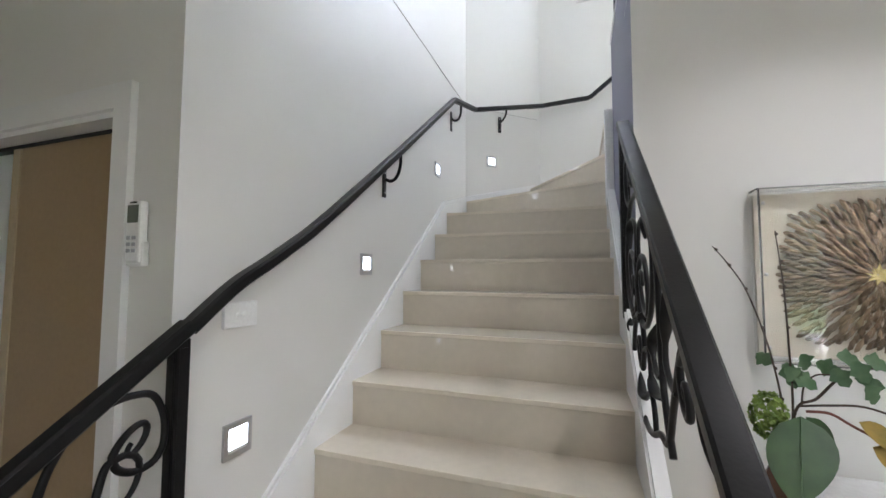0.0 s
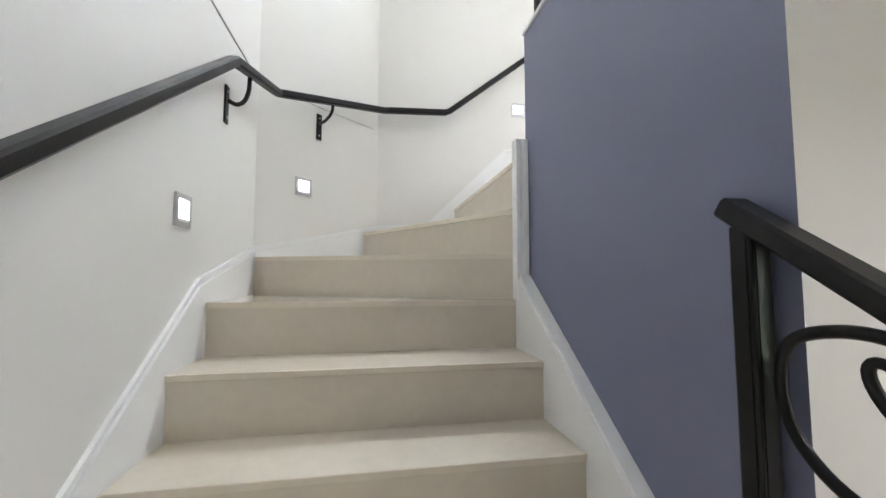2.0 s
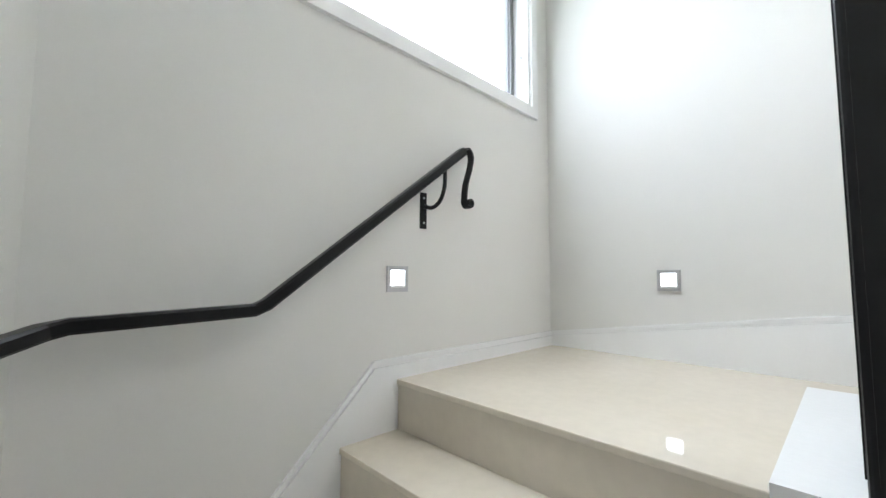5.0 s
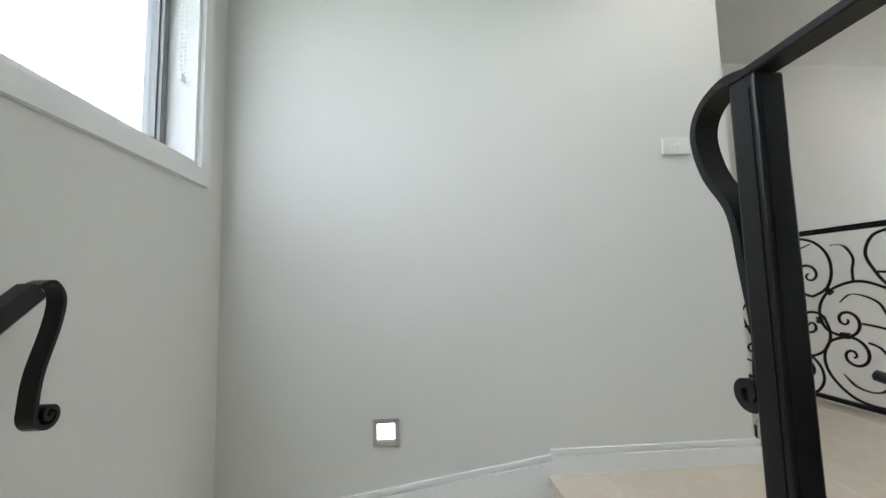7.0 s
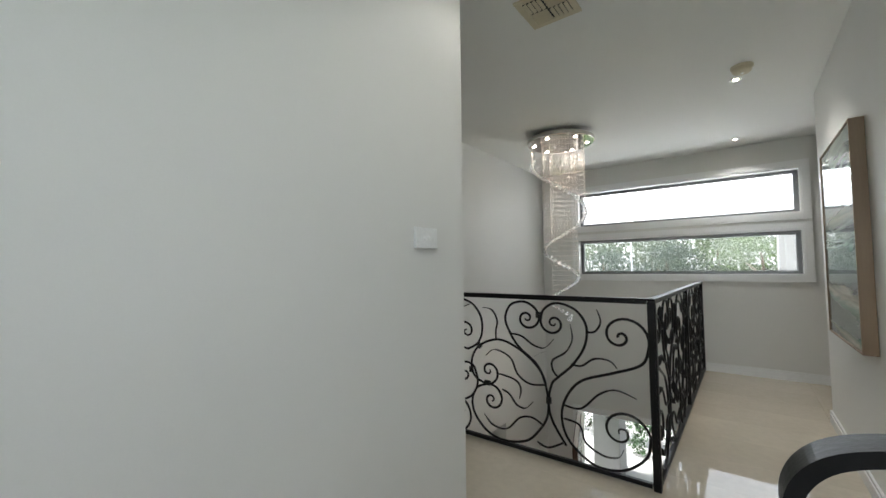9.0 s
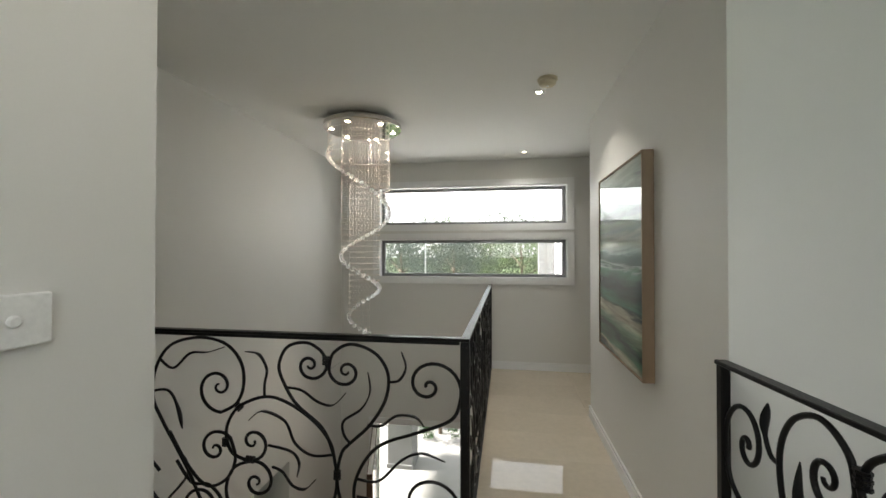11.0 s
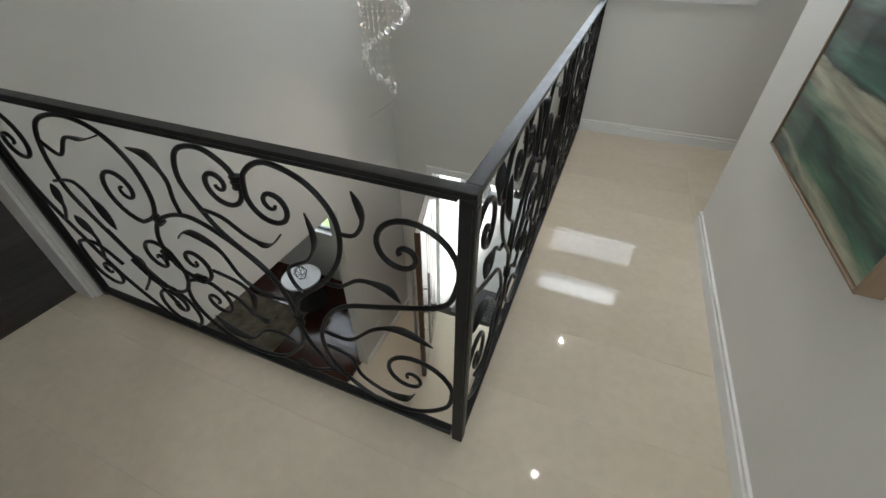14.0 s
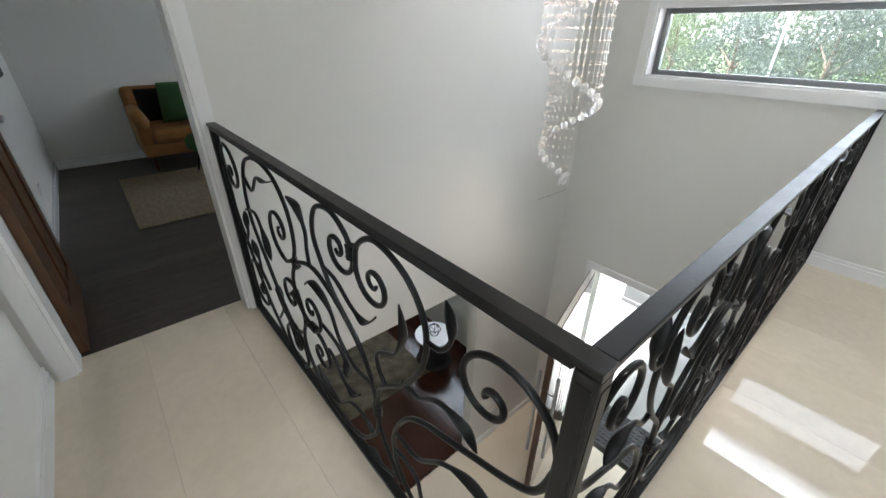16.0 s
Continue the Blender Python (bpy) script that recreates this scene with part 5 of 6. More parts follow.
# fine brush streaks
_mp2 = _n.new("ShaderNodeMapping"); _mp2.inputs["Scale"].default_value = (1, 1.2, 12.0)
_mp2.inputs["Rotation"].default_value = (0.16, 0, 0)
_l.new(_tc.outputs["Object"], _mp2.inputs[0])
_st = _n.new("ShaderNodeTexNoise"); _st.inputs["Scale"].default_value, _st.inputs["Detail"].default_value, _st.inputs["Distortion"].default_value = 1.6, 6, 0.8
_l.new(_mp2.outputs[0], _st.inputs["Vector"])
_sr = _n.new("ShaderNodeMapRange")
for _k, _v in (("From Min", 0.32), ("From Max", 0.68), ("To Min", 0.25), ("To Max", 1.5)):
    _sr.inputs[_k].default_value = _v
_l.new(_st.outputs["Fac"], _sr.inputs["Value"])
_mul = _n.new("ShaderNodeMix"); _mul.data_type = "RGBA"; _mul.blend_type = "MULTIPLY"; _mul.inputs["Factor"].default_value = 0.8
_l.new(_cr.outputs[0], _mul.inputs["A"]); _l.new(_sr.outputs[0], _mul.inputs["B"])
_l.new(_mul.outputs["Result"], _b.inputs["Base Color"])
M_OAK = material("pale_oak", (0.31, 0.215, 0.14), 0.5, second=(0.21, 0.14, 0.085), scale=3, grain=70, stretch=(4, 4, 0.35), amount=0.9, bump=0.10)
art = thing("painting", "large green abstract landscape painting in a pale oak tray frame", "painting", pose(1.274, -1.245, 4.33))
part("canvas", box(0.004, 0.050, -0.428, 0.428, -0.548, 0.548, 0.001), M_PAINTING, art, "glossy green landscape canvas")
for a, b, c, d in ((-0.440, -0.432, -0.560, 0.560), (0.432, 0.440, -0.560, 0.560), (-0.432, 0.432, -0.560, -0.552), (-0.432, 0.432, 0.552, 0.560)):
    part("frame", box(0.0, 0.056, a, b, c, d, 0.002), M_OAK, art)

smoke = thing("smoke_detector", "round ivory smoke detector on the ceiling", "smoke detector", pose(1.71, -1.36, TOP))
part("base", lathe([(0.062, 0.0), (0.062, -0.012), (0.058, -0.014)][::-1], 32), M_IVORY, smoke)
part("body", lathe([(0.003, -0.046), (0.042, -0.044), (0.052, -0.036), (0.056, -0.014)], 32), M_IVORY, smoke, smooth=True)
part("test_button", lathe([(0.001, -0.0495), (0.008, -0.049), (0.009, -0.044)], 12), M_PLASTIC, smoke)
M_LAMP = glow("warm_lamp", (1.0, 0.86, 0.66), 14.0)
for x, y in ((1.745, -1.56), (1.77, -3.17), (2.30, 0.55), (1.9, 0.95)):
    dl = thing("downlight", "small recessed ceiling downlight with white ring, lit", "downlight", pose(x, y, TOP), group="downlights in the hall ceiling")
    part("ring", lathe([(0.046, -0.001), (0.046, -0.005), (0.040, -0.008), (0.031, -0.007), (0.028, -0.0015)], 28), M_PLASTIC, dl)
    part("gimbal", lathe([(0.028, -0.0015), (0.027, -0.005), (0.018, -0.006), (0.017, -0.002)], 24), M_CHROME, dl)
    part("bulb", lathe([(0.016, -0.002), (0.016, -0.0045), (0.001, -0.005)][::-1], 16), M_LAMP, dl)
vent = thing("ceiling_vent", "square cream air vent with slatted quadrants in the ceiling", "air vent", pose(2.48, 0.0, TOP))
# near-black sheet stands in for the shade of the duct behind the slats
part("backing", box(-0.105, 0.105, -0.105, 0.105, -0.004, -0.001), M_DARK, vent)
part("frame", pierced(-0.128, 0.128, -0.128, 0.128, -0.010, -0.0005, [(-0.098, 0.098, -0.098, 0.098)], lambda u, v, w: (u, v, w)), M_IVORY, vent)
for qx, qy in ((-1, -1), (-1, 1), (1, -1), (1, 1)):
    for k in range(4):
        o = -0.035 + 0.0235 * k
        m = Matrix.Translation((qx * 0.0495, qy * 0.0495, -0.012)) @ (pose(0, 0, 0, 0, 0, 90) if qx * qy > 0 else pose(0, 0, 0)) @ Matrix.Translation((0, o, 0)) @ pose(0, 0, 0, 35)
        part("slat", box(-0.044, 0.044, -0.009, 0.009, -0.001, 0.001, 0, m), M_IVORY, vent)

# the chandelier
CX, CY = 3.145, -1.916
chand = thing("chandelier", "tall spiral crystal chandelier on a round mirror chrome plate, lit", "chandelier", pose(CX, CY, TOP - 0.012))
part("ceiling_plate", lathe([(0.02, -0.075), (0.312, -0.075), (0.318, -0.07), (0.318, -0.040), (0.30, -0.036), (0.22, -0.03), (0.22, 0.010)], 56), M_CHROME, chand, "round mirror chrome plate")
M_CRYSTAL = clear("crystal", (1, 1, 1), 0.0, 1.52)
M_CRYSTAL.node_tree.nodes["Principled BSDF"].inputs["Transmission Weight"].default_value = 0.75
M_BEAD = material("cut_crystal_beads", (0.95, 0.87, 0.80), 0.12, second=(0.86, 0.78, 0.72), scale=60, grain=200, spec=0.9)
M_WIRE = material("fine_steel_wire", (0.6, 0.6, 0.6), 0.3, 1.0)
for k in range(6):
    a = 2 * math.pi * k / 6 + 0.4
    part("spotlight", lathe([(0.001, -0.0845), (0.016, -0.084), (0.018, -0.081)], 14, Matrix.Translation((0.25 * math.cos(a), 0.25 * math.sin(a), 0))), M_LAMP, chand)
    part("spot_ring", lathe([(0.019, -0.0755), (0.026, -0.0755), (0.026, -0.079), (0.020, -0.082)], 18, Matrix.Translation((0.25 * math.cos(a), 0.25 * math.sin(a), 0))), M_CHROME, chand)


def helix(s):
    """The spiral's foot line: s from 0 at the plate to 1 at the tip."""
    turn = 1.086 * s + 1.166 * s * s + 0.17 * s ** 7
    a = math.radians(-4) + 2 * math.pi * turn
    r = 0.292 - 0.20 * s
    return Vector((r * math.cos(a), r * math.sin(a), -0.20 - 1.55 * s))


strands = bmesh.new()
wires = bmesh.new()
N_STRAND = 96
for k in range(N_STRAND):
    q = helix(k / (N_STRAND - 1))
    length = -0.076 - q.z
    for w in range(1):
        v = [wires.verts.new((q.x + dx, q.y + dy, z)) for z in (-0.076, q.z) for dx, dy in ((0.0006, 0), (-0.0003, 0.0005), (-0.0003, -0.0005))]
        for i in range(3):
            wires.faces.new((v[i], v[(i + 1) % 3], v[3 + (i + 1) % 3], v[3 + i]))
    n = int(length / 0.047)
    for j in range(n):
        z = -0.10 - j * 0.047 - 0.003 * rng.random()
        c = Vector((q.x, q.y, z))
        a = rng.uniform(0, math.pi)
        ux, uy = Vector((math.cos(a), math.sin(a), 0)) * 0.0080, Vector((-math.sin(a), math.cos(a), 0)) * 0.0058
        top, low = strands.verts.new(c + Vector((0, 0, 0.0045))), strands.verts.new(c - Vector((0, 0, 0.0045)))
        ring = [strands.verts.new(c + d) for d in (ux, uy, -ux, -uy)]
        for i in range(4):
            strands.faces.new((ring[i], ring[(i + 1) % 4], top))
            strands.faces.new((ring[(i + 1) % 4], ring[i], low))
part("crystal_strand", strands, M_BEAD, chand, "strands of small clear crystal beads")["kind"] = "stuff"
part("hanging_wire", wires, M_WIRE, chand)["kind"] = "stuff"
balls = bmesh.new()
bmesh.ops.create_icosphere(balls, subdivisions=2, radius=0.020)
first_ball = part("crystal_ball", balls, M_CRYSTAL, chand)
first_ball.location = helix(0.0)
for k in range(1, 66):
    ob = new("crystal_ball", first_ball.data)
    ob.parent = chand
    ob.location = helix(k / 65)
tip = bmesh.new()
bmesh.ops.create_icosphere(tip, subdivisions=2, radius=0.026)
part("tip_ball", tip, M_CRYSTAL, chand).location = helix(1.0) + Vector((0.01, 0, -0.03))

# ---- the room behind the doorway upstairs ----
casing("trim_doorway", lambda u, v, w: (WALL_V - w, u, v), DOORWAY[0], DOORWAY[1], UP, DOORWAY[3], 0.062, 0.018, "white moulded door casing", sides="LRT")
bm = bmesh.new()
for a, b, c, d in ((DOORWAY[0], DOORWAY[0] + 0.014, UP + 0.001, DOORWAY[3]), (DOORWAY[1] - 0.014, DOORWAY[1], UP + 0.001, DOORWAY[3]), (DOORWAY[0] + 0.014, DOORWAY[1] - 0.014, DOORWAY[3] - 0.014, DOORWAY[3])):
    add_box(bm, WALL_V - 0.004, 4.144, a, b, c, d)
tagged(mesh_object("doorway_lining", bm, M_TRIM), "white painted doorway lining", "trim", kind="structure")
M_FLOORBOARD = material("charcoal_brown_boards", (0.075, 0.058, 0.048), 0.5, second=(0.045, 0.034, 0.029), scale=5, grain=34, stretch=(6, 0.8, 1), amount=0.9, bump=0.35, vary=0.18)
room_floor = mesh_object("floor_room", box(4.13, 7.86, -3.51, 0.35, UP - 0.3, UP - 0.014), M_DARK)
tagged(room_floor, "charcoal brown timber floorboards", "floor", kind="structure")
M_DOORBROWN = material("stained_brown_timber", (0.115, 0.052, 0.022), 0.35, second=(0.07, 0.03, 0.013), scale=4, grain=50, stretch=(5, 5, 0.3), amount=0.8, bump=0.08)
rdoor = thing("door_2", "brown stained panelled timber door standing open", "door", pose(4.15, 0.245, UP, 0, 0, 1), kind="structure")
part("leaf", pierced(0.0, 0.70, 0.008, 2.03, -0.018, 0.018, [(0.10, 0.31, 0.20, 0.92), (0.39, 0.60, 0.20, 0.92), (0.10, 0.31, 1.05, 1.90), (0.39, 0.60, 1.05, 1.90)], lambda u, v, w: (u, w, v)), M_DOORBROWN, rdoor)
for a, b in ((0.10, 0.31), (0.39, 0.60)):
    for c, d in ((0.20, 0.92), (1.05, 1.90)):
        bm = box(a, b, -0.007, 0.007, c, d)
        add_box(bm, a + 0.03, b - 0.03, -0.012, 0.012, c + 0.03, d - 0.03, 0.004)
        part("panel", bm, M_DOORBROWN, rdoor)
knob = part("handle", tube([(0.645, -0.018, 0.98), (0.645, -0.055, 0.98), (0.62, -0.058, 0.98), (0.53, -0.056, 0.98)], 0.009, 10), M_STEEL, rdoor, "brushed steel lever handle", smooth=True)
part("rose", lathe([(0.025, 0), (0.025, 0.006), (0.02, 0.008)], 18, Matrix.Translation((0.645, -0.018, 0.98)) @ pose(0, 0, 0, 90)), M_STEEL, rdoor)
sock2 = thing("power_outlet", "white double power outlet beside the skirting board", "power outlet", pose(6.1, 0.35, UP + 0.28, 0, 0, 180))
part("plate", box(-0.058, 0.058, 0, 0.009, -0.0365, 0.0365, 0.003), M_PLASTIC, sock2)
for k in (-0.03, 0.03):
    part("rocker", box(k - 0.012, k + 0.012, 0.009, 0.012, -0.02, 0.012, 0.001), M_PLASTIC, sock2)
tv = thing("wall_television", "black flat television on the side wall", "television", pose(6.05, 0.35, UP + 1.30))
part("panel", box(-0.45, 0.45, -0.07, -0.03, -0.26, 0.26, 0.006), M_RUBBER, tv)
part("mount", box(-0.12, 0.12, -0.03, -0.001, -0.1, 0.1), M_DARK, tv)

M_TANLEATHER = material("mustard_tan_leather", (0.30, 0.135, 0.035), 0.5, second=(0.22, 0.095, 0.025), scale=6, grain=120, amount=0.7, bump=0.2)
M_GREENV = material("green_velvet", (0.05, 0.14, 0.04), 0.85, second=(0.035, 0.10, 0.03), scale=5, grain=200, bump=0.3)
sofa = thing("armchair", "mustard tan upholstered armchair with turned wooden legs against the wall", "armchair", pose(7.45, -0.86, UP, 0, 0, -90))
part("seat_frame", box(-0.44, 0.44, -0.40, 0.32, 0.17, 0.30, 0.02), M_TANLEATHER, sofa)
part("seat_cushion", box(-0.33, 0.33, -0.43, 0.22, 0.30, 0.44, 0.045), M_TANLEATHER, sofa)
bm = box(-0.44, 0.44, -0.08, 0.08, 0.0, 0.52, 0.05)
bmesh.ops.transform(bm, matrix=Matrix.Translation((0, 0.28, 0.28)) @ pose(0, 0, 0, -10), verts=bm.verts)
part("backrest", bm, M_TANLEATHER, sofa)
for s in (-1, 1):
    bm = box(s * 0.385 - 0.06, s * 0.385 + 0.06, -0.40, 0.26, 0.28, 0.52, 0.035)
    part("arm", bm, M_TANLEATHER, sofa)
    part("bolster", tube([(s * 0.385, -0.42, 0.53), (s * 0.385, 0.22, 0.56)], 0.068, 14), M_TANLEATHER, sofa, smooth=True)
    for y in (-0.34, 0.26):
        part("leg", lathe([(0.014, 0.0), (0.02, 0.06), (0.026, 0.17)], 12, Matrix.Translation((s * 0.37, y, 0))), M_DOORBROWN, sofa)


def cushion(name, m, size, mat_, label):
    bm = bmesh.new()
    bmesh.ops.create_grid(bm, x_segments=12, y_segments=12, size=0.5)
    top = [(v.co.x, v.co.y) for v in bm.verts]
    lower = bmesh.ops.duplicate(bm, geom=bm.faces[:])["geom"]
    for v in bm.verts:
        f = max(0, (1 - (2 * v.co.x) ** 2) * (1 - (2 * v.co.y) ** 2)) ** 0.45
        v.co.z = f * 0.17
    for g in lower:
        if isinstance(g, bmesh.types.BMVert):
            g.co.z *= -1
    bmesh.ops.remove_doubles(bm, verts=bm.verts, dist=0.002)
    bmesh.ops.scale(bm, vec=(size, size, size), verts=bm.verts)
    t = thing(name, label, "cushion", m)
    part("cover", bm, mat_, t, smooth=True)
    return t


cushion("cushion", pose(7.30, -0.93, UP + 0.66, 0, 66, 4), 0.46, M_GREENV, "plump green velvet cushion on the armchair")
cushion("cushion", pose(7.44, -0.70, UP + 0.63, 0, 72, -8), 0.36, material("black_velvet", (0.015, 0.015, 0.016), 0.9, grain=200, bump=0.3), "black cushion leaning on the armchair's back")
stool = thing("ottoman", "round green velvet ottoman on thin black legs", "ottoman", pose(6.72, -1.00, UP))
part("cushion", lathe([(0.20, 0.26), (0.245, 0.29), (0.25, 0.36), (0.225, 0.40), (0.12, 0.415), (0.01, 0.418)], 36), M_GREENV, stool, smooth=True)
for k in range(4):
    a = math.pi / 4 + math.pi / 2 * k
    part("leg", tube([(0.17 * math.cos(a), 0.17 * math.sin(a), 0.27), (0.25 * math.cos(a), 0.25 * math.sin(a), 0.0)], 0.011, 8), M_IRON, stool)
M_JUTE = material("jute_weave", (0.30, 0.235, 0.145), 0.95, second=(0.22, 0.165, 0.10), scale=10, grain=90, stretch=(1, 3.5, 1), amount=0.8, bump=0.8)
jute = thing("jute_rug", "woven natural jute rug on dark boards", "rug", pose(6.28, -0.95, UP))
bm = bmesh.new()
for k in range(60):
    x = -0.72 + k * 0.0244
    w = 0.006 * math.sin(k * 1.7)
    add_box(bm, x, x + 0.0235, -0.82 + w, 0.82 - w, 0.001, 0.010 + 0.0015 * (k % 2))
part("weave", bm, M_JUTE, jute)

# ---- outside ----
M_PAVE = material("pale_concrete", (0.24, 0.235, 0.225), 0.7, second=(0.19, 0.185, 0.175), scale=2, grain=80, bump=0.2)
M_GRAVEL = material("white_gravel", (0.36, 0.355, 0.345), 0.9, second=(0.14, 0.135, 0.13), scale=45, grain=160, bump=0.8, amount=1.0)
M_GRASS = material("lawn", (0.075, 0.12, 0.035), 0.9, second=(0.05, 0.085, 0.025), scale=1.5, grain=60, bump=0.5, amount=0.8)
M_COLUMN = material("grey_render", (0.20, 0.20, 0.20), 0.8, second=(0.165, 0.165, 0.165), scale=3, grain=120, bump=0.2)
M_FOLIAGE = material("foliage", (0.105, 0.125, 0.09), 0.8, second=(0.125, 0.142, 0.112), scale=1.2, grain=20, amount=0.9, vary=0.25, spec=0.08)
M_FOLIAGE2 = material("blue_green_foliage", (0.115, 0.14, 0.12), 0.8, second=(0.14, 0.16, 0.145), scale=1.2, grain=20, amount=0.9, vary=0.2, spec=0.08)
M_FOLIAGE3 = material("light_green_foliage", (0.105, 0.14, 0.07), 0.8, second=(0.125, 0.155, 0.095), scale=1.2, grain=20, amount=0.9, vary=0.2, spec=0.08)
for _m in (M_FOLIAGE, M_FOLIAGE2, M_FOLIAGE3):
    _n, _l = _m.node_tree.nodes, _m.node_tree.links
    _p, _o = _n["Principled BSDF"], _n["Material Output"]
    _t, _mx = _n.new("ShaderNodeBsdfTranslucent"), _n.new("ShaderNodeMixShader")
    _mx.inputs[0].default_value = 0.45
    _l.new(_p.inputs["Base Color"].links[0].from_socket, _t.inputs["Color"])
    _l.new(_p.outputs[0], _mx.inputs[1]); _l.new(_t.outputs[0], _mx.inputs[2]); _l.new(_mx.outputs[0], _o.inputs["Surface"])
M_BARK = material("bark", (0.12, 0.09, 0.065), 0.9, grain=40, bump=0.6)
M_STUCCO = material("white_stucco", (0.78, 0.78, 0.77), 0.8, second=(0.72, 0.72, 0.71), scale=2, grain=120, bump=0.2)
tagged(mesh_object("ground", box(-400, 400, -400, 400, -0.5, -0.22), M_GRASS), "green lawn and verge", "ground", kind="structure")
tagged(mesh_object("pavement", box(0.6, 5.2, -7.6, -3.69, -0.22, -0.04, 0.01), M_PAVE), "pale concrete porch slab", "pavement", kind="structure")
gravel = bmesh.new()
add_box(gravel, -2.0, 8.0, -12.0, -7.62, -0.22, -0.12)
for k in range(1500):
    m = Matrix.Translation((rng.uniform(2.0, 6.0), rng.uniform(-10, -7.65), -0.115)) @ Matrix.Diagonal((1, rng.uniform(0.6, 1), rng.uniform(0.5, 0.8), 1)) @ pose(0, 0, 0, 0, 0, rng.uniform(0, 180))
    r = rng.uniform(0.012, 0.03)
    v = [gravel.verts.new(m @ (Vector(q) * r)) for q in ((1, 0, 0), (0, 1, 0), (-1, 0, 0), (0, -1, 0), (0.1, 0.1, 0.9))]
    for i in range(4):
        gravel.faces.new((v[i], v[(i + 1) % 4], v[4]))
tagged(mesh_object("gravel", gravel, M_GRAVEL), "white and grey garden gravel", "gravel", kind="stuff")
for x, y in ((4.12, -6.95), (0.9, -6.95)):
    col = thing("porch_column", "square grey rendered porch column", "column", pose(x, y, -0.04), group="porch columns")
    part("shaft", box(-0.26, 0.26, -0.26, 0.26, 0.0, 2.64, 0.01), M_COLUMN, col)
    part("plinth", box(-0.275, 0.275, -0.275, 0.275, 0.0, 0.09, 0.005), M_COLUMN, col)
tagged(mesh_object("porch_roof", box(0.5, 5.3, -7.4, -3.70, 2.60, 2.85), M_STUCCO), "flat white porch roof", "roof", kind="structure")


def leaf_cloud(bm, centre, spread, count, size, flat=1.0):
    for _ in range(count):
        d = Vector((rng.gauss(0, 1), rng.gauss(0, 1), rng.gauss(0, 1)))
        d = d.normalized() * (rng.random() ** 0.4)
        p = Vector(centre) + Vector((d.x * spread[0], d.y * spread[1], d.z * spread[2]))
        m = Matrix.Translation(p) @ Euler((rng.uniform(0, 6.3), rng.uniform(0, 6.3), rng.uniform(0, 6.3))).to_matrix().to_4x4()
        s = size * rng.uniform(0.6, 1.4)
        v = [bm.verts.new(m @ Vector(q)) for q in ((-s, 0, 0), (0, s * 0.4, s * 0.12), (s, 0, 0), (0, -s * 0.4, s * 0.12))]
        bm.faces.new(v)


def garden_tree(height, width, mat_, label, m, leaf=0.065, clumps=70, each=120):
    t = thing("tree", label, "tree", m, group="trees across the road")
    bm = bmesh.new()
    add_tube(bm, smooth_path([(0, 0, -0.2), (0.05, 0.02, height * 0.3), (-0.06, 0.05, height * 0.62), (0.02, 0, height * 0.85)], 5), 0.05 * height ** 0.7, 8, lambda s: 1 - 0.75 * s)
    for k in range(6):
        a = k * 1.05
        b = Vector((math.cos(a), math.sin(a), 0))
        z0 = height * (0.28 + 0.07 * k)
        add_tube(bm, smooth_path([(0, 0, z0), b * width * 0.12 + Vector((0, 0, z0 + height * 0.08)), b * width * 0.24 + Vector((0, 0, z0 + height * 0.14))], 4), 0.018 * height ** 0.7, 6, lambda s: 1 - 0.7 * s)
    part("trunk", bm, M_BARK, t)
    bm = bmesh.new()
    for k in range(clumps):
        a, h = rng.uniform(0, 6.3), rng.random()
        reach = width * 0.5 * math.sin(math.pi * (0.18 + 0.75 * h)) ** 0.7 * rng.uniform(0.35, 1.05)
        s = width * rng.uniform(0.10, 0.19)
        leaf_cloud(bm, (reach * math.cos(a), reach * math.sin(a), height * (0.22 + 0.76 * h)), (s, s, s * 0.75), each, leaf)
    part("crown", bm, mat_, t)
    return t


first = garden_tree(6.0, 5.5, M_FOLIAGE3, "leafy light green garden tree", pose(1.0, -24, -0.22))
second = garden_tree(5.6, 5.0, M_FOLIAGE2, "bushy grey-green tree across the road", pose(5.0, -22, -0.22))
third = garden_tree(8.5, 5.0, M_FOLIAGE, "tall leafy green tree across the road", pose(-2.5, -27, -0.22), clumps=42)
for k, (src, x, y, s) in enumerate(((second, 8.5, -23, 1.05), (first, 12.0, -25, 1.05), (second, 16.0, -26, 1.2), (first, 20, -28, 1.3), (third, 7.5, -33, 0.8), (second, -6.5, -25, 1.1),
                                    (first, -10, -27, 1.2), (first, 3.2, -32, 1.15), (second, -1.5, -21.5, 0.72), (third, -14, -30, 1.0), (second, 25, -31, 1.5), (first, 30, -36, 1.8))):
    t = copy_thing(src, pose(x, y, -0.22, 0, 0, 57 * k + 20))
    t.scale = (s, s, s * (0.92 + 0.05 * (k % 3)))
woods = bmesh.new()
for k in range(300):
    x = -34 + 70 * (k + rng.random()) / 300
    y = rng.uniform(-42, -29)
    top = 6.7 + 0.55 * math.sin(0.9 * x) + 0.45 * math.sin(2.3 * x + 1) + rng.uniform(-0.5, 0.5) + (-y - 29) * 0.07
    for h in (0.16, 0.5, 0.84):
        leaf_cloud(woods, (x + rng.uniform(-0.8, 0.8), y, top * h), (1.3, 1.2, top * 0.2), 90, 0.16)
tagged(mesh_object("woods", woods, M_FOLIAGE), "belt of bushy green trees beyond the road", "woods", kind="stuff")
shrubs = bmesh.new()
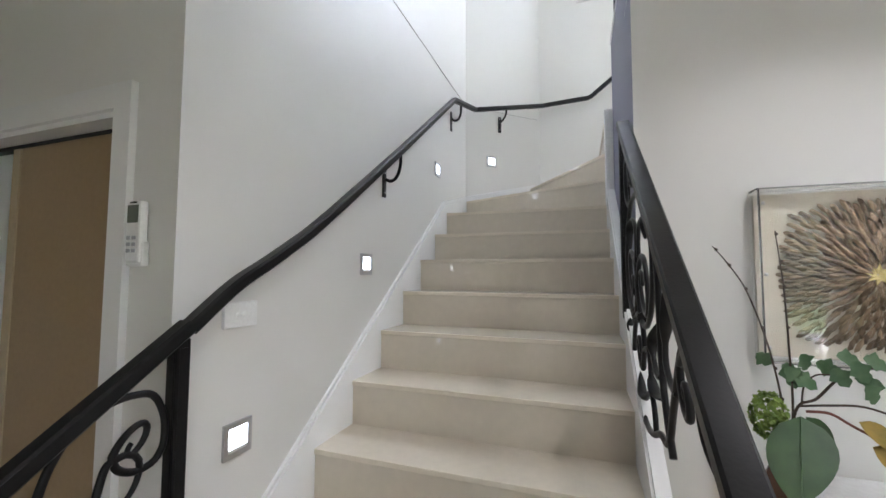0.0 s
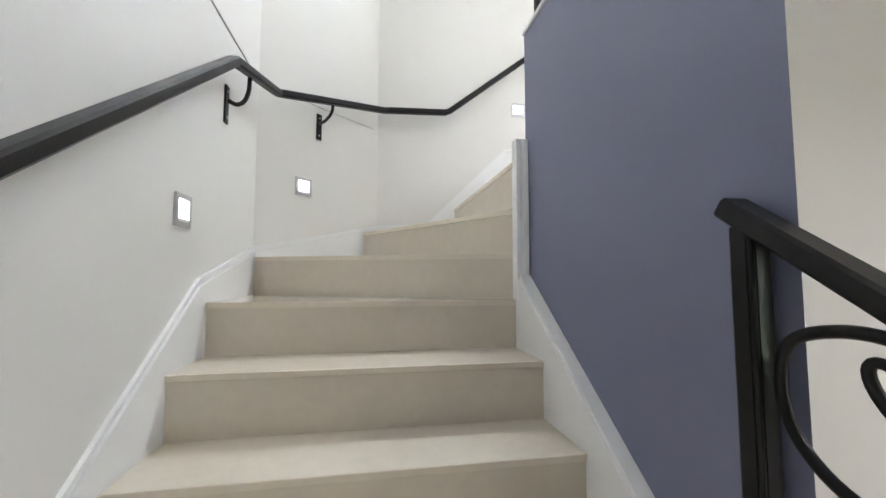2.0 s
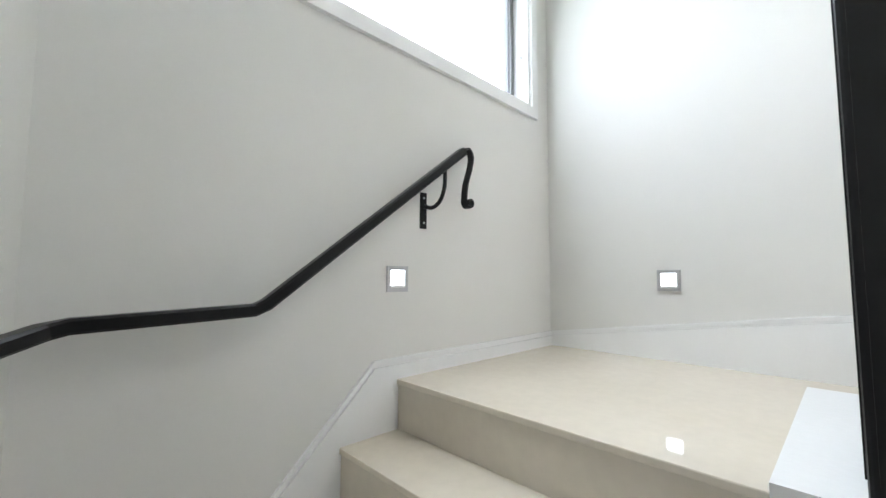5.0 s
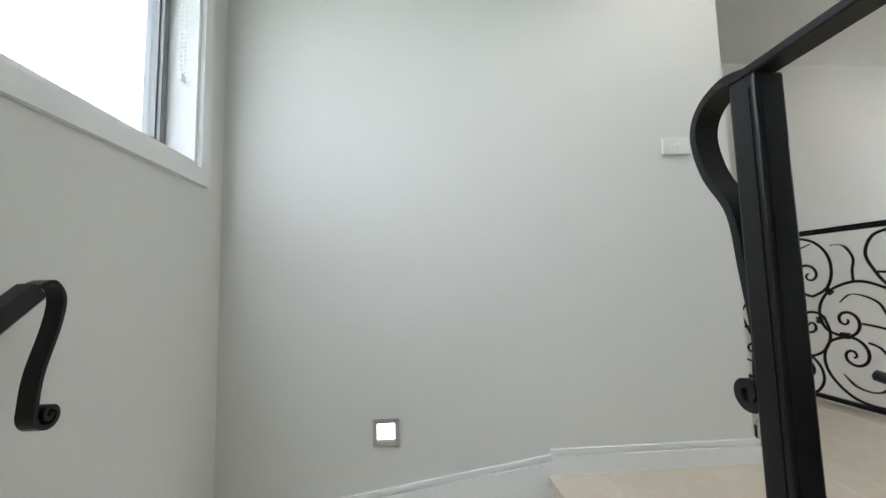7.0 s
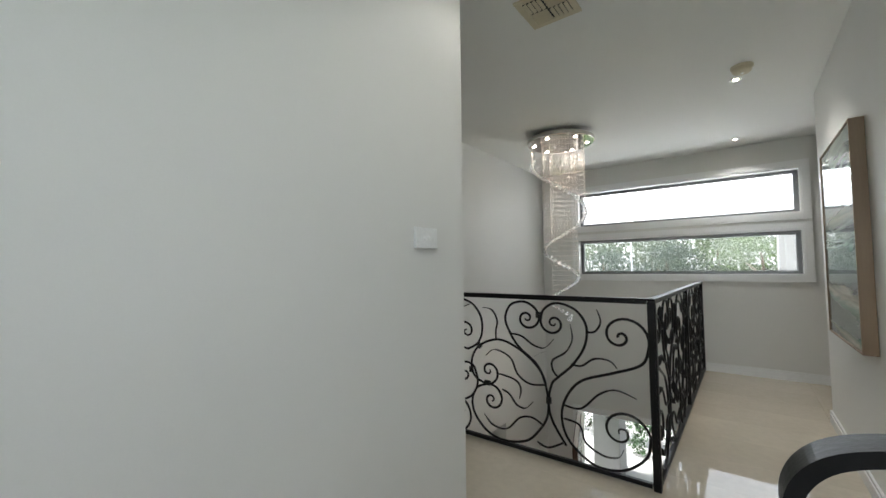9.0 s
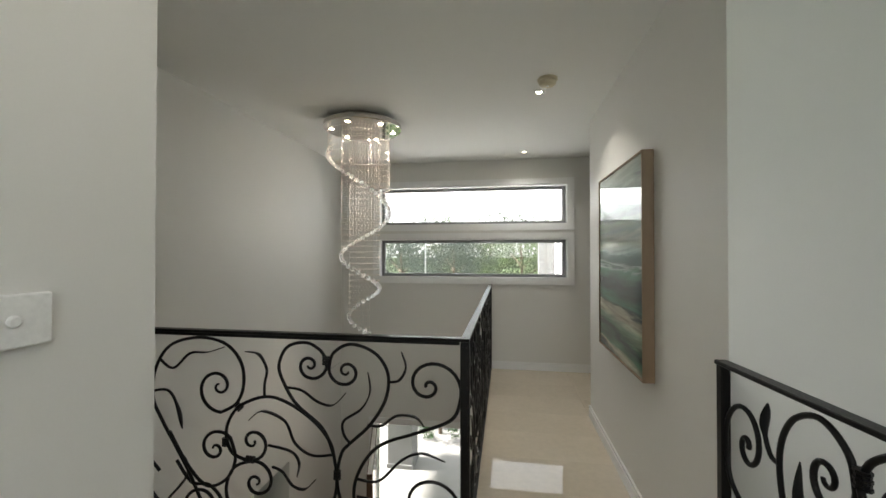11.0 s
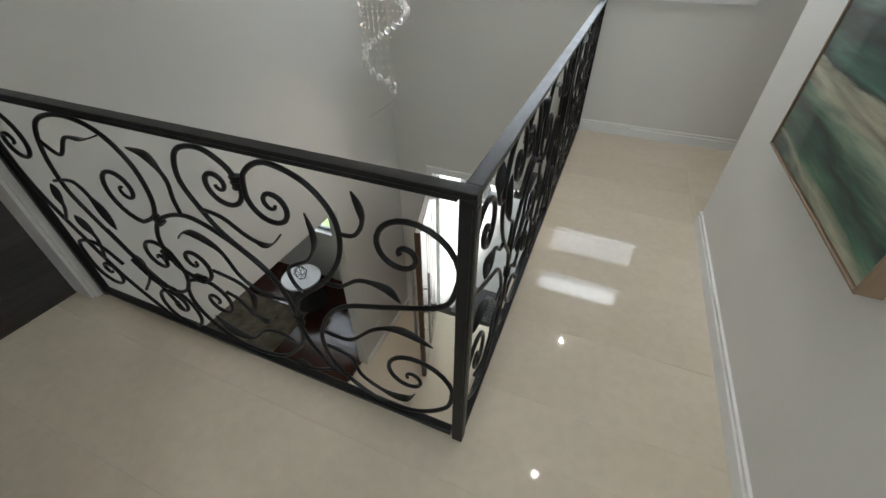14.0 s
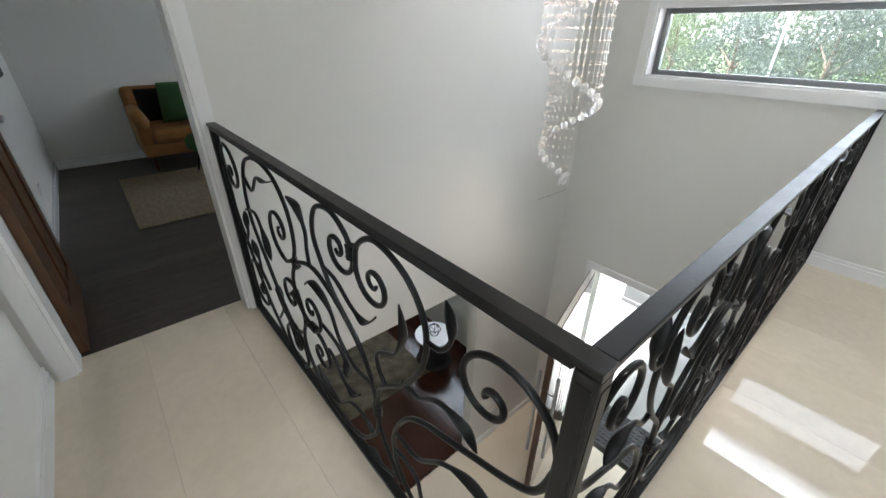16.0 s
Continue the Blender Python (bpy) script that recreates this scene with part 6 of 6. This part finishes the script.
for k in range(90):
    x = -16 + 36 * (k + rng.random()) / 90
    y = rng.uniform(-21, -15.5)
    top = 2.5 + 0.8 * math.sin(1.3 * x + y) + rng.uniform(-0.4, 0.6)
    for h in (0.25, 0.75):
        leaf_cloud(shrubs, (x, y, top * h), (0.9, 0.9, top * 0.28), 90, 0.11)
tagged(mesh_object("shrubs", shrubs, M_FOLIAGE2), "thick grey-green shrubs along the road", "shrubs", kind="stuff")
back_tree = copy_thing(first, pose(-1.0, 13.0, -0.22, 0, 0, 80))
back_tree.scale = (0.9, 0.9, 0.98)
hedge = thing("cypress", "dense dark green conical cypress beside the porch", "tree", pose(3.58, -8.55, -0.15))
bm = bmesh.new()
for k in range(60):
    h = rng.random()
    a = rng.uniform(0, 6.3)
    r = 0.52 * math.sin(math.pi * (0.25 + 0.7 * h)) ** 0.8
    leaf_cloud(bm, (r * math.cos(a), r * math.sin(a), 0.1 + 2.3 * h), (0.16, 0.16, 0.2), 60, 0.04)
part("crown", bm, material("cypress_green", (0.035, 0.075, 0.028), 0.7, second=(0.05, 0.10, 0.035), scale=6, grain=30, amount=0.9), hedge)
part("trunk", tube([(0, 0, -0.05), (0, 0, 1.9)], 0.05, 8, lambda s: 1 - 0.6 * s), M_BARK, hedge)
hedge2 = thing("hedge", "clipped green hedge behind the porch column", "hedge", pose(4.75, -9.0, -0.15))
bm = bmesh.new()
for k in range(70):
    leaf_cloud(bm, (rng.uniform(-0.9, 0.9), rng.uniform(-0.25, 0.25), rng.uniform(0.1, 2.0)), (0.2, 0.18, 0.2), 45, 0.04)
part("leaves", bm, M_FOLIAGE, hedge2)
part("stem", tube([(0, 0, -0.05), (0, 0, 1.2)], 0.04, 8), M_BARK, hedge2)
pole = thing("street_lamp", "tall grey street lamp pole with an outreach arm", "street lamp", pose(6.2, -19.5, -0.22))
part("pole", tube([(0, 0, 0), (0, 0, 6.3)], 0.06, 10, lambda s: 1 - 0.4 * s), M_STEEL, pole)
part("arm", tube(smooth_path([(0, 0, 5.95), (0.4, 0, 6.1), (0.9, 0, 6.14)], 5), 0.03, 8), M_STEEL, pole)
part("lamp_head", box(0.85, 1.3, -0.10, 0.10, 6.10, 6.19, 0.02), M_STEEL, pole)
wing = thing("house", "white rendered wing of the house with tall narrow windows", "house", pose(-1.33, -6.4, -0.22))
part("wall", pierced(-3.0, 0.0, 0.0, 5.3, -1.6, 1.8, [], lambda u, v, w: (u + 2.2, w, v)), M_STUCCO, wing)
part("roof", box(-0.9, 2.3, -1.7, 1.9, 5.3, 5.42), M_STUCCO, wing)
for y in (-1.0, 0.3):
    w = part("window", box(2.2, 2.215, y - 0.22, y + 0.22, 3.3, 5.0, 0.003), M_ALU, wing)
    part("pane", box(2.2151, 2.22, y - 0.17, y + 0.17, 3.36, 4.94), material("wing_glass", (0.42, 0.46, 0.48), 0.06), w) if y < 0 else part("pane", box(2.2151, 2.22, y - 0.17, y + 0.17, 3.36, 4.94), bpy.data.materials["wing_glass"], w)
part("pillar", box(2.15, 2.55, -1.85, -1.62, 0.0, 5.3, 0.01), M_COLUMN, wing)

# ---- floor pieces ----
TILE = 0.0003


def tile_rects(u0, v0, du, dv, rects):
    """Tiles of du x dv on a grid through u0, v0, cut to the rectangles (x0, x1, y0, y1)."""
    for x0, x1, y0, y1 in rects:
        for i in range(math.floor((x0 - u0) / du), math.ceil((x1 - u0) / du)):
            for j in range(math.floor((y0 - v0) / dv), math.ceil((y1 - v0) / dv)):
                a, b = max(x0, u0 + i * du), min(x1, u0 + (i + 1) * du)
                c, d = max(y0, v0 + j * dv), min(y1, v0 + (j + 1) * dv)
                if b - a > 0.02 and d - c > 0.02:
                    yield a, b, c, d, (a > x0, b < x1, c > y0, d < y1)


def tile_mesh(a, b, c, d, low, top, cut):
    bm = bmesh.new()
    a, b = a + TILE * cut[0], b - TILE * cut[1]
    c, d = c + TILE * cut[2], d - TILE * cut[3]
    e = 0.0004
    rows = [[bm.verts.new(q) for q in ((a, c, low), (b, c, low), (b, d, low), (a, d, low))],
            [bm.verts.new(q) for q in ((a, c, top - e), (b, c, top - e), (b, d, top - e), (a, d, top - e))],
            [bm.verts.new(q) for q in ((a + e, c + e, top), (b - e, c + e, top), (b - e, d - e, top), (a + e, d - e, top))]]
    for r, s in zip(rows, rows[1:]):
        for i in range(4):
            bm.faces.new((r[i], r[(i + 1) % 4], s[(i + 1) % 4], s[i]))
    bm.faces.new(rows[2])
    return bm


M_TILE = material("polished_cream_tile", (0.69, 0.61, 0.495), 0.022, second=(0.60, 0.525, 0.415), scale=1.6, grain=26, amount=0.7, vary=0.02, spec=0.38, rough_var=0.012, grainy=0.2)
for a, b, c, d, cut in tile_rects(1.285, -1.11, 3.04, 0.38, ((1.260, 2.18, -3.51, -0.52), (1.260, 4.13, -0.52, 0.278), (1.260, 4.02, 0.278, 0.49), (1.60, 4.02, 0.49, 0.547), (1.60, 2.655, 0.547, 1.385),
                                                         (1.20, 1.260, -0.183, 0.49), (1.255, 1.60, 0.49, 1.36), (0.0, 1.260, -3.51, -2.25))):
    part("tile", tile_mesh(a, b, c, d, UP - 0.03, UP, cut), M_TILE, slab)
for k in range(44):
    y = -3.51 + k * 0.0885
    part("board", tile_mesh(4.10, 7.86, y, min(0.4, y + 0.0885), -0.012, 0.0, (0, 0, 1, 1)), M_JARRAH, lounge)
for k in range(27):
    x = 4.13 + k * 0.1437
    part("board", tile_mesh(x, min(7.86, x + 0.1437), -3.51, 0.35, UP - 0.014, UP - 0.002, (1, 1, 0, 0)), M_FLOORBOARD, room_floor)

# fine plaster cracks at the level of the upper floor
M_CRACK = material("plaster_crack", (0.20, 0.19, 0.17), 0.9)
for pts in (((0.0006, 1.25, 2.985), (0.0006, 1.62, 2.982), (0.0006, 2.018, 2.992)), ((0.0012, 2.0203, 2.992), (0.28, 2.2992, 2.990), (0.555, 2.5742, 2.998)),
            ((WALL_V - 0.0006, -3.50, 3.020), (WALL_V - 0.0006, -3.02, 3.022))):
    tagged(mesh_object("plaster_crack", tube(pts, 0.0013, 5), M_CRACK), "fine grey hairline crack in the plaster", "crack", kind="structure")
